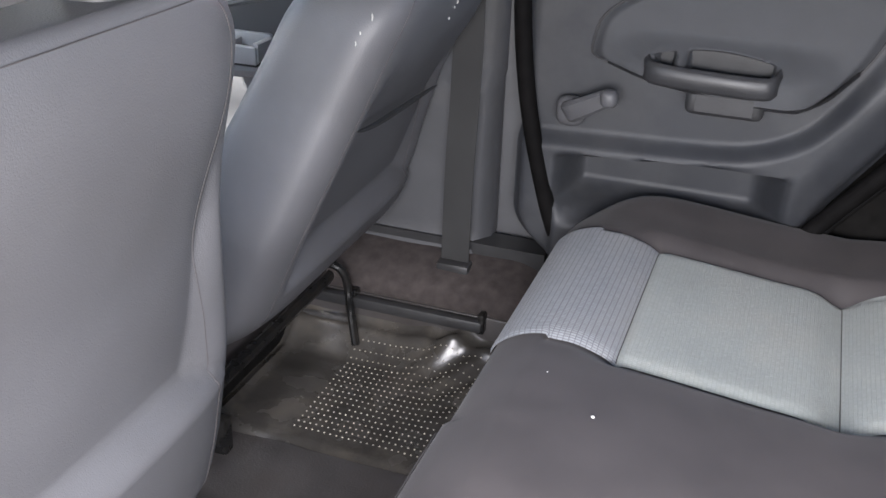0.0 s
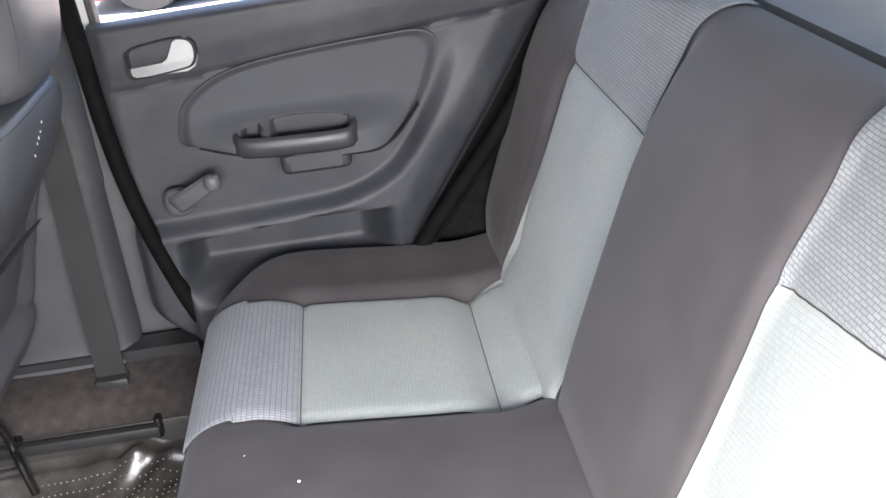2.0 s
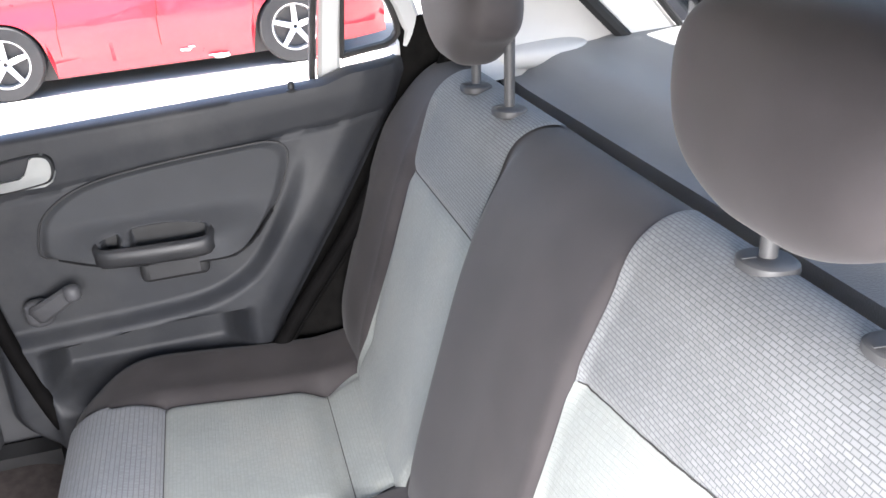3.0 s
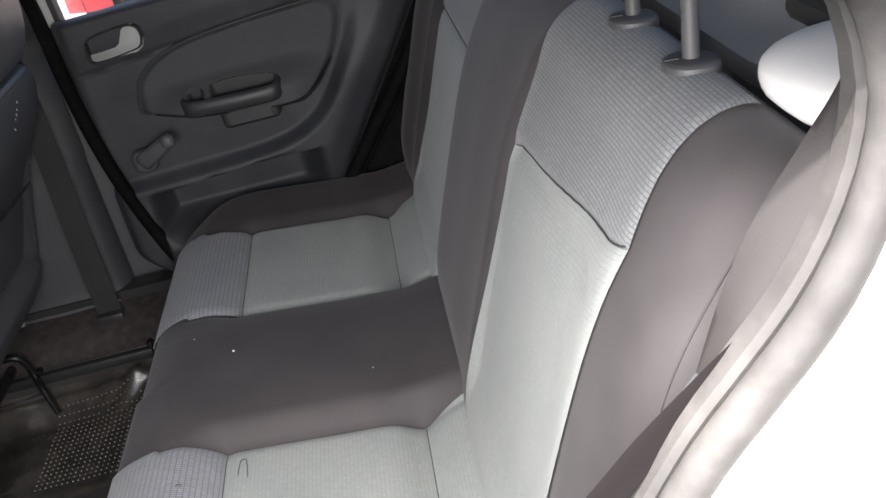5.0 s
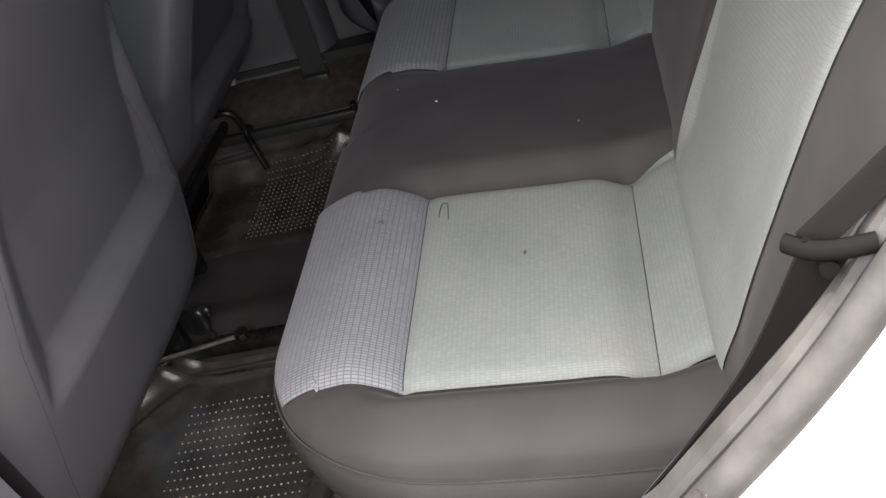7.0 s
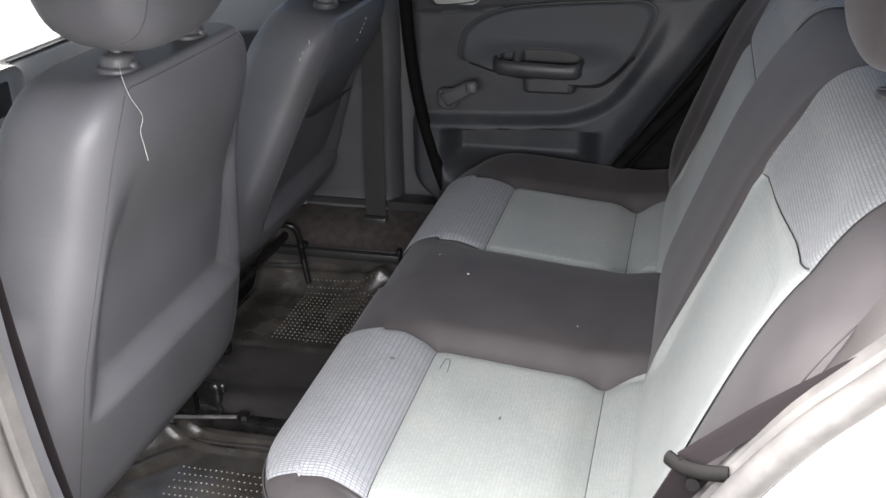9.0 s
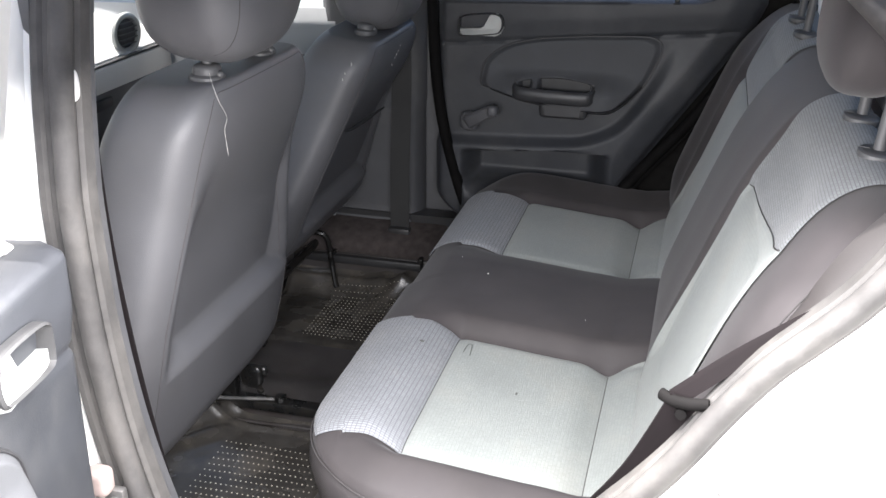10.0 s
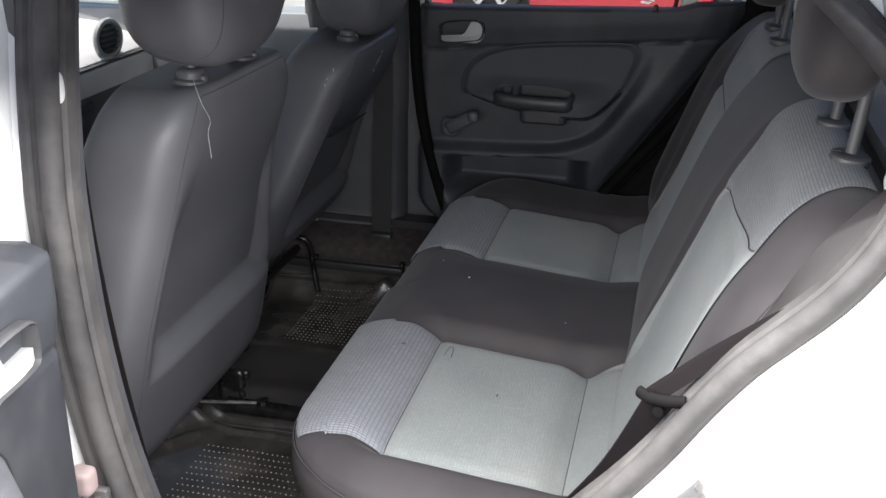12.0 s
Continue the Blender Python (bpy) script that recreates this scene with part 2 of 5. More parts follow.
def sweep(bm, pts, prof, up=(0, 0, 1), closed=False, caps=True, scale=None):
    """Sweeps a closed outline (side, up) along points."""
    pts = [Vector(p) for p in pts]
    fr = frames_along(pts, Vector(up))
    if closed:
        n = len(pts)
        fr = []
        for i in range(n):
            t = (pts[(i + 1) % n] - pts[i - 1]).normalized()
            s = t.cross(Vector(up)).normalized()
            fr.append((pts[i], t, s, s.cross(t).normalized()))
    rings = []
    for i, (p, t, s, u) in enumerate(fr):
        k = scale(i / max(1, len(fr) - 1)) if scale else 1
        rings.append([bm.verts.new(p + s * a * k + u * b * k) for a, b in prof])
    m = len(prof)
    for i in range(len(rings) if closed else len(rings) - 1):
        r, q = rings[i], rings[(i + 1) % len(rings)]
        for j in range(m):
            bm.faces.new((r[j], r[(j + 1) % m], q[(j + 1) % m], q[j]))
    if caps and not closed:
        bm.faces.new(rings[0][::-1])
        bm.faces.new(rings[-1])
    bmesh.ops.recalc_face_normals(bm, faces=bm.faces[:])
    return bm


def circle(r, n=10, ry=None):
    return [(r * math.cos(2 * math.pi * i / n), (ry or r) * math.sin(2 * math.pi * i / n)) for i in range(n)]


def rect(w, h, r=0.0):
    w, h = w / 2, h / 2
    if not r:
        return [(-w, -h), (w, -h), (w, h), (-w, h)]
    return [(-w + r, -h), (w - r, -h), (w, -h + r), (w, h - r), (w - r, h), (-w + r, h), (-w, h - r), (-w, -h + r)]


def tube(bm, pts, r, n=10, up=(0, 0, 1)):
    return sweep(bm, pts, circle(r, n), up)


def curve(pts, n):
    """n + 1 points evenly along a smooth curve through pts."""
    P = [Vector(p) for p in pts]
    fine = []
    for i in range(len(P) - 1):
        a, b, c, d = P[max(0, i - 1)], P[i], P[i + 1], P[min(len(P) - 1, i + 2)]
        for k in range(24):
            t = k / 24
            fine.append(0.5 * ((2 * b) + (c - a) * t + (2 * a - 5 * b + 4 * c - d) * t * t + (3 * b - a - 3 * c + d) * t ** 3))
    fine.append(P[-1])
    L = [0.0]
    for i in range(1, len(fine)):
        L.append(L[-1] + (fine[i] - fine[i - 1]).length)
    out, j = [], 0
    for i in range(n + 1):
        s = L[-1] * i / n
        while j < len(L) - 2 and L[j + 1] < s:
            j += 1
        f = (s - L[j]) / max(1e-9, L[j + 1] - L[j])
        out.append(fine[j].lerp(fine[j + 1], min(1, max(0, f))))
    return out


def sstep(a, b, x):
    t = min(1, max(0, (x - a) / (b - a)))
    return t * t * (3 - 2 * t)


def lin(a, b, n):
    return [a + (b - a) * i / n for i in range(n + 1)]


def interp(x, xs, ys):
    return float(np.interp(x, xs, ys))


def sheet(bm, rows, uv=None, close_u=False):
    """Faces between rows of places."""
    vs = [[bm.verts.new(p) for p in r] for r in rows]
    lay = bm.loops.layers.uv.verify() if uv else None
    n = len(vs[0])
    for i in range(len(vs) - 1):
        for j in range(n if close_u else n - 1):
            k = (j + 1) % n
            f = bm.faces.new((vs[i][j], vs[i + 1][j], vs[i + 1][k], vs[i][k]))
            if lay:
                for lp, (a, b) in zip(f.loops, ((i, j), (i + 1, j), (i + 1, k), (i, k))):
                    lp[lay].uv = uv[a][b]
    return vs


def slab(bm, rows, back):
    """A sheet with thickness: back shifts each place to its far side."""
    a = sheet(bm, rows)
    b = sheet(bm, [[p + back for p in r] for r in rows])
    for f in list(bm.faces)[len(bm.faces) // 2:]:
        f.normal_flip()
    def rim(x, y):
        for i in range(len(x) - 1):
            bm.faces.new((x[i], x[i + 1], y[i + 1], y[i]))
    rim(a[0], b[0]), rim(b[-1], a[-1])
    rim([r[-1] for r in a], [r[-1] for r in b]), rim([r[0] for r in b], [r[0] for r in a])
    bmesh.ops.recalc_face_normals(bm, faces=bm.faces[:])
    return bm


def blob(bm, c, half, ex=(3, 3), nu=40, nv=24, warp=None):
    """A stuffed pillow form: a super-ellipsoid."""
    def pw(v, e):
        return math.copysign(abs(v) ** (2 / e), v)
    rows = []
    for i in range(nv + 1):
        a = -math.pi / 2 + math.pi * i / nv
        r = []
        for j in range(nu):
            b = 2 * math.pi * j / nu
            p = Vector((half[0] * pw(math.cos(a), ex[0]) * pw(math.cos(b), ex[1]),
                        half[1] * pw(math.cos(a), ex[0]) * pw(math.sin(b), ex[1]), half[2] * pw(math.sin(a), ex[0])))
            if warp:
                p = warp(p)
            r.append(Vector(c) + p)
        rows.append(r)
    sheet(bm, rows, close_u=True)
    bmesh.ops.remove_doubles(bm, verts=bm.verts[:], dist=1e-5)
    bmesh.ops.recalc_face_normals(bm, faces=bm.faces[:])
    return bm


def panel(fn, edge_u, edge_v, nu, nv, lift=0.0044, tuck=-0.0026, soft=0.005):
    """A padded cover piece on the surface fn(u, y): edge_u(t) and edge_v(s) give its ends; its border is tucked in."""
    bm = bmesh.new()
    rows, uvs = [], []
    P = {}
    for i in range(nu + 1):
        s = i / nu
        for j in range(nv + 1):
            t = j / nv
            y0, y1 = edge_v(s)
            y = y0 + (y1 - y0) * t
            u0, u1 = edge_u(t)
            u = u0 + (u1 - u0) * s
            P[i, j] = (u, y)
    base = {k: fn(*v) for k, v in P.items()}
    cum = {}
    for j in range(nv + 1):
        cum[nu, j] = 0.0
        for i in range(nu - 1, -1, -1):
            cum[i, j] = cum[i + 1, j] - (base[i + 1, j] - base[i, j]).length
    for i in range(nu + 1):
        r, q = [], []
        for j in range(nv + 1):
            p = base[i, j]
            du = base[min(nu, i + 1), j] - base[max(0, i - 1), j]
            dv = base[i, min(nv, j + 1)] - base[i, max(0, j - 1)]
            n = du.cross(dv).normalized()
            d = min((p - base[0, j]).length, (p - base[nu, j]).length, (p - base[i, 0]).length, (p - base[i, nv]).length)
            k = 1 - sstep(0, soft, d)
            r.append(p + n * (lift * (1 - k) - tuck * k * k))
            q.append((cum[i, j], P[i, j][1]))
        rows.append(r)
        uvs.append(q)
    sheet(bm, rows, uvs)
    if sum((f.normal.z - f.normal.x) for f in bm.faces) < 0 or True:
        bm.normal_update()
        tot = sum((f.normal.z - f.normal.x) * f.calc_area() for f in bm.faces)
        if tot < 0:
            bmesh.ops.reverse_faces(bm, faces=bm.faces[:])
    return bm


# ---- the yard outside ----
GZ = -0.27
bm = bmesh.new()
rings = [0, 3, 8, 20, 60, 200, 900]
rows = []
for r in rings:
    rows.append([Vector((r * math.cos(a), r * math.sin(a), GZ)) for a in lin(0, 2 * math.pi, 48)[:-1]])
sheet(bm, rows[1:], close_u=True)
bm.faces.new([bm.verts.new(p) for p in rows[1]])
bmesh.ops.remove_doubles(bm, verts=bm.verts[:], dist=1e-4)
bmesh.ops.recalc_face_normals(bm, faces=bm.faces[:])
solo("ground", bm, M_CONC, "sunlit pale concrete yard, stained and dusty", "ground", kind="structure")

bm = bmesh.new()
box(bm, (-40, 17, GZ), (60, 17.3, GZ + 4.5))
solo("wall_yard", bm, M_WALL, "far white plastered wall of the yard", "wall", kind="structure")
for i, x in enumerate((-11.6, -4.0, 9.0)):
    bm = bmesh.new()
    box(bm, (x, 16.75, GZ), (x + 1.1, 16.99, GZ + 4.6), 0.02)
    solo("wall_post", bm, M_BLUE, "blue painted post on the white yard wall", "post", group="blue posts", kind="structure")


# ---- red car parked outside ----
def red_car(ox, oy):
    t = thing("parked_car", "bright red parked car with silver alloy wheels on concrete", "car", at=(ox, oy, GZ))
    top = [(-2.1, .42), (-2.08, .66), (-1.95, .76), (-1.2, .90), (-.95, .95), (-.3, 1.36), (.2, 1.43), (.9, 1.40), (1.62, 1.05), (1.92, .98),
           (2.04, .80), (2.06, .45)]
    outer = curve([(a, 0, b) for a, b in top], 60)
    bm = bmesh.new()
    rows = []
    def arch(x):
        b = 0.13
        for cx in (-1.24, 1.20):
            d = abs(x - cx)
            if d < 0.355:
                b = max(b, 0.31 + math.sqrt(max(0, 0.355 ** 2 - d * d)) - 0.02)
        return b
    xs = lin(-2.09, 2.05, 124)
    tx, tz = [p.x for p in outer], [p.z for p in outer]
    mono = sorted(zip(tx, tz))
    mx_, mz_ = [a for a, b in mono], [b for a, b in mono]
    side = []
    for x in xs:
        zt = interp(x, mx_, mz_)
        zb = arch(x)
        row = []
        endk = max(0, (abs(x + 0.02) - 1.60) / 0.45) ** 2 * 0.22
        for s in lin(0, 1, 14):
            z = zb + (zt - zb) * s
            y = endk + (0.05 if z < 0.3 else 0) + 0.03 * math.sin((z - .5) * 5) ** 2
            if z > 0.92:
                y += (z - 0.92) * 0.45
            row.append(Vector((ox + x, oy + y, GZ + z)))
        row.append(Vector((ox + x, oy + 0.85, GZ + zt + 0.02)))
        side.append(row)
    sheet(bm, side)
    near = list(bm.faces)
    far = bmesh.ops.duplicate(bm, geom=list(bm.verts) + list(bm.edges) + near)
    fv = [g for g in far["geom"] if isinstance(g, bmesh.types.BMVert)]
    for v in fv:
        v.co.y = 2 * (oy + 0.85) - v.co.y
    bmesh.ops.remove_doubles(bm, verts=bm.verts[:], dist=1e-3)
    bmesh.ops.recalc_face_normals(bm, faces=bm.faces[:])
    body = part("body", bm, M_RED, t)
    bm = bmesh.new()
    box(bm, (ox - 1.9, oy + .16, GZ + .11), (ox + 1.75, oy + 1.54, GZ + .5))
    part("underbody", bm, M_BPLAST, t)
    for x0, x1, k in ((-.72, .02, 0), (.08, .80, 1)):
        bm = bmesh.new()
        rows = []
        for z in lin(.97, 1.30, 6):
            a = x0 + (z - .97) * (0.9 if k == 0 else 0)
            b = x1 - (z - .97) * (0 if k == 0 else .35)
            rows.append([Vector((ox + x, oy + .015 + (z - .92) * .45 + .022, GZ + z)) for x in lin(a, b, 6)])
        slab(bm, rows, Vector((0, -.03, 0)))
        part("side_window", bm, M_BPLAST, t)
    bm = bmesh.new()
    blob(bm, (ox + 1.95, oy + .2, GZ + .80), (.10, .14, .10), (3, 3), 24, 12)
    part("tail_light", bm, M_LAMP, t)
    for d in (-0.78, .12):
        bm = bmesh.new()
        box(bm, (ox + d + .62, oy - .035, GZ + .80), (ox + d + .80, oy + .01, GZ + .83), .01)
        part("door_handle", bm, M_RED, t)
    for sx, sz, w in ((.53, .125, .075), (.45, .14, .03), (.24, .215, .05), (.29, .235, .03), (-.30, .76, .05)):
        bm = bmesh.new()
        blob(bm, (ox + sx, oy + .048, GZ + sz + .02), (w, .012, w * .3), (2, 2.2), 16, 8, lambda q: q * (1 + .6 * noise.noise(q * 40)))
        part("paint_scuff", bm, M_LINT, body, "white scuff in the red paint")
    for sx in (-.78, .04, .86):
        bm = bmesh.new()
        tube(bm, [(ox + sx + .02 * (z > .6), oy + .03 * math.sin((z - .5) * 5) ** 2 - .001, GZ + z) for z in lin(.31, .90, 8)], .004, 5)
        part("shut_line", bm, M_TYRE, body)
    for cx in (-1.24, 1.20):
        for cy in (oy + .09, oy + 1.61):
            bm = bmesh.new()
            prof = [(.205, -.09), (.30, -.095), (.315, -.07), (.318, 0), (.315, .07), (.30, .095), (.205, .09)]
            rows = [[Vector((ox + cx + r * math.cos(a), cy + w, GZ + .31 + r * math.sin(a))) for r, w in prof] for a in lin(0, 2 * math.pi, 40)]
            sheet(bm, rows)
            bmesh.ops.remove_doubles(bm, verts=bm.verts[:], dist=1e-4)
            bmesh.ops.recalc_face_normals(bm, faces=bm.faces[:])
            wheel = part("wheel", bm, M_TYRE, t)
            bm = bmesh.new()
            sg = -1 if cy < oy + .8 else 1
            rim = [(.21, .02), (.21, .085), (.195, .085), (.18, .05), (.18, .01)]
            rows = [[Vector((ox + cx + r * math.cos(a), cy + sg * w, GZ + .31 + r * math.sin(a))) for r, w in rim] for a in lin(0, 2 * math.pi, 40)]
            sheet(bm, rows)
            for k in range(5):
                a = 2 * math.pi * k / 5 + .3
                ca, sa = math.cos(a), math.sin(a)
                pr = [Vector((ox + cx + r * ca, cy + sg * (.075 - .02 * (r < .06)), GZ + .31 + r * sa)) for r in (.02, .07, .13, .19)]
                sweep(bm, pr, rect(.055, .02, .006), up=(0, 1, 0), scale=lambda f: 1 - .25 * f)
            bmesh.ops.remove_doubles(bm, verts=bm.verts[:], dist=1e-4)
            part("rim", bm, M_RIM, wheel, "five-spoke silver alloy rim")
            bm = bmesh.new()
            rows = [[Vector((ox + cx + r * math.cos(a), cy + sg * .0, GZ + .31 + r * math.sin(a))) for r in (.001, .19)] for a in lin(0, 2 * math.pi, 24)]
            sheet(bm, rows)
            part("brake_shield", bm, M_BPLAST, wheel)
    return t


red_car(-0.16, 8.79)

# ---- car shell: floor, sills, pillars, roof ----
CY = 0.64                                  # the car's middle plane
FZ = 0.315                                 # top of the floor pan


def floor_z(x, y):
    tun = 0.022 * (1 - sstep(.02, .11, abs(y - CY)))
    k = sstep(-.02, .14, x)
    riser = 0.15 * k
    edge = 0.0
    if y > 1.10:
        edge = .10 * sstep(1.175, 1.185, y)
    if y < .02:
        edge = .045 * sstep(.03, -.04, y)
    return FZ + max(tun, riser) + edge * (1 - .6 * k) + 0.004 * noise.noise(Vector((x * 9, y * 9, 0)))


bm = bmesh.new()
rows = [[Vector((x, y, floor_z(x, y))) for y in lin(-.10, 1.36, 100)] for x in lin(-1.45, .62, 110)]
slab(bm, rows, Vector((0, 0, -.04)))
solo("floor", bm, M_CARPET, "worn dark brown carpet over the car floor and tunnel", "floor", kind="structure")

# smooth cover over the tunnel between the two mats
bm = bmesh.new()
rows = []
for x in lin(-.95, .02, 40):
    rows.append([Vector((x, y, floor_z(x, y) + .007 + .003 * noise.noise(Vector((x * 14, y * 14, 3))))) for y in lin(.545, .874, 40)])
slab(bm, rows, Vector((0, 0, -.006)))
cover = thing("tunnel_cover", "black scuffed rubber cover over the floor tunnel", "floor cover", at=(-.27, CY, FZ))
part("sheet", bm, M_TUNNEL, cover)
for y in (.550,):
    bm = bmesh.new()
    tube(bm, [(x, y, floor_z(x, y) + .010) for x in lin(-.55, .01, 30)], .0035, 6)
    part("edge_bead", bm, M_TUNNEL, cover)

SEALY = -0.115
APER = [(-.103, 1.26), (-.106, 1.15), (-.103, 1.04), (-.100, .93), (-.094, .84), (-.080, .74), (-.056, .64), (-.022, .54), (.03, .455), (.10, .425), (.17, .44),
        (.235, .50), (.285, .575), (.335, .645), (.385, .708), (.440, .775), (.478, .828), (.511, .882), (.545, .930), (.575, .963), (.605, .996), (.632, 1.034),
        (.651, 1.072), (.658, 1.108), (.650, 1.150), (.622, 1.187), (.572, 1.234), (.508, 1.286), (.425, 1.332), (.30, 1.364), (.10, 1.372), (-.03, 1.36), (-.085, 1.325)]


def loop_of(pts, n):
    P = [Vector((a, 0, b)) for a, b in pts]
    P = P[-2:] + P + P[:3]
    c = curve(P, n * (len(P) - 1) // len(pts))
    # keep one full turn
    start, out = Vector((pts[0][0], 0, pts[0][1])), []
    i0 = min(range(len(c)), key=lambda i: (c[i] - P[2]).length if i < len(c) // 2 else 9)
    i1 = min(range(len(c)), key=lambda i: (c[i] - P[2]).length if i > len(c) // 2 else 9)
    return c[i0:i1]


LOOP = loop_of(APER, 150)


def off_loop(d, y):
    n = len(LOOP)
    out = []
    for i in range(n):
        t = (LOOP[(i + 1) % n] - LOOP[i - 1]).normalized()
        o = Vector((-t.z, 0, t.x))
        if (LOOP[i] - Vector((.25, 0, .95))).dot(o) < 0:
            o = -o
        p = LOOP[i] + o * d * (.72 + .28 * sstep(-.07, .10, LOOP[i].x))     # slimmer along the front post
        yy = y + max(0, p.z - 1.0) ** 1.3 * 0.28       # the side leans in above the waist
        out.append(Vector((p.x, yy, p.z)))
    return out


def outer_loop():
    c = Vector((.25, 0, .85))
    out = []
    for p in LOOP:
        d = p - c
        k = 9.0
        for lo, hi, a in ((-.27, 1.75, 0), (.06, 1.43, 2)):
            if abs(d[a]) > 1e-6:
                e = ((hi if d[a] > 0 else lo) - c[a]) / d[a]
                k = min(k, e)
        q = c + d * k
        out.append(Vector((q.x, -.185 + max(0, q.z - 1.0) ** 1.3 * .36, q.z)))
    return out


for side in (0, 1):
    XF[0] = Matrix.Identity(4) if side == 0 else Matrix.Translation((0, 2 * CY, 0)) @ Matrix.Diagonal((1, -1, 1, 1))
    bm = bmesh.new()
    rows = [off_loop(.012, -.100), off_loop(.018, -.112), off_loop(.050, -.118), off_loop(.066, -.126), off_loop(.076, -.165),
            off_loop(.085, -.182), outer_loop()]
    sheet(bm, rows, close_u=True)
    bmesh.ops.recalc_face_normals(bm, faces=bm.faces[:])
    solo("body_side", bm, M_WHITE, "white painted car body side round the rear door opening", "car body", kind="structure")
XF[0] = Matrix.Identity(4)

# inner lining of the sides, so that the place is closed behind the trim
for side in (0, 1):
    XF[0] = Matrix.Identity(4) if side == 0 else Matrix.Translation((0, 2 * CY, 0)) @ Matrix.Diagonal((1, -1, 1, 1))
    bm = bmesh.new()
    def lining(d, y):
        return off_loop(d, y)
    far = outer_loop()
    rows = [off_loop(.014, -.099), off_loop(.006, -.098), off_loop(.014, -.065), off_loop(.05, -.055), [Vector((p.x, -.05 + max(0, p.z - 1.0) ** 1.3 * .36, p.z)) for p in far]]
    sheet(bm, rows, close_u=True)
    bmesh.ops.recalc_face_normals(bm, faces=bm.faces[:])
    solo("side_lining", bm, M_TRIM, "grey plastic inner lining round the door opening", "trim", kind="structure")
XF[0] = Matrix.Identity(4)

# rubber seal round the near opening: a bulb, a lip and a flat outer strip, both slim along the rear edge
def slim_loop(d, d_rear, y, y_rear):
    return [a.lerp(b, sstep(.12, .36, a.x)) for a, b in zip(off_loop(d, y), off_loop(d_rear, y_rear))]


bm = bmesh.new()
sweep(bm, off_loop(.011, SEALY - .010), circle(.0115, 14, .0125), up=(0, 1, 0), closed=True)
seal = solo("door_seal", bm, M_SEAL, "grimy black rubber seal round the open door frame", "door seal")
bm = bmesh.new()
sweep(bm, slim_loop(.0285, .0200, SEALY - .005, SEALY + .001), rect(.018, .020, .006), up=(0, 1, 0), closed=True)
p = part("outer_lip", bm, M_SEAL, seal)
bm = bmesh.new()
sweep(bm, slim_loop(.0435, .0205, SEALY - .008, SEALY + .004), rect(.018, .019, .006), up=(0, 1, 0), closed=True)
p = part("outer_band", bm, M_SEAL, seal)
bm = bmesh.new()
sweep(bm, off_loop(.008, SEALY + .018), rect(.012, .024, .004), up=(0, 1, 0), closed=True)
p = part("inner_lip", bm, M_SEAL, seal)
XF[0] = Matrix.Translation((0, 2 * CY, 0)) @ Matrix.Diagonal((1, -1, 1, 1))
bm = bmesh.new()
sweep(bm, off_loop(.016, .030), circle(.0130, 12), up=(0, 1, 0), closed=True)
seal = solo("door_seal", bm, M_TONGUE, "black rubber seal round the closed door", "door seal")
bm = bmesh.new()
sweep(bm, off_loop(.032, .022), circle(.0045, 8), up=(0, 1, 0), closed=True)
part("outer_lip", bm, M_TONGUE, seal)
XF[0] = Matrix.Identity(4)

# roof lining and skin
bm = bmesh.new()
rows = []
for x in lin(-.85, .78, 20):
    rows.append([Vector((x, y, 1.405 + .045 * (1 - ((y - CY) / .62) ** 2) - .025 * max(0, (x - .4) / .4) ** 2 - .06 * max(0, (-.45 - x) / .4) ** 2)) for y in lin(.02, 1.26, 20)])
slab(bm, rows, Vector((0, 0, .03)))
solo("ceiling", bm, M_ROOF, "pale grey cloth roof lining of the car", "ceiling", kind="structure")

# windscreen pillars, front side walls below the windows, bulkhead
for side in (0, 1):
    XF[0] = Matrix.Identity(4) if side == 0 else Matrix.Translation((0, 2 * CY, 0)) @ Matrix.Diagonal((1, -1, 1, 1))
    bm = bmesh.new()
    sweep(bm, curve([(-1.45, -.10, .92), (-1.15, -.06, 1.14), (-.82, 0, 1.40)], 10), rect(.09, .05, .015))
    solo("pillar_front", bm, M_WHITE, "white windscreen pillar", "pillar", kind="structure")
    bm = bmesh.new()
    box(bm, (-.25, -.10, 1.0), (-.14, -.03, 1.40), .02)
    solo("pillar_trim", bm, M_TRIM, "grey plastic upper pillar cover", "pillar", kind="structure")
XF[0] = Matrix.Identity(4)
bm = bmesh.new()
box(bm, (-1.50, -.12, .10), (-1.44, 1.40, .95))
solo("bulkhead", bm, M_DASH, "dark wall behind the dashboard", "wall", kind="structure")

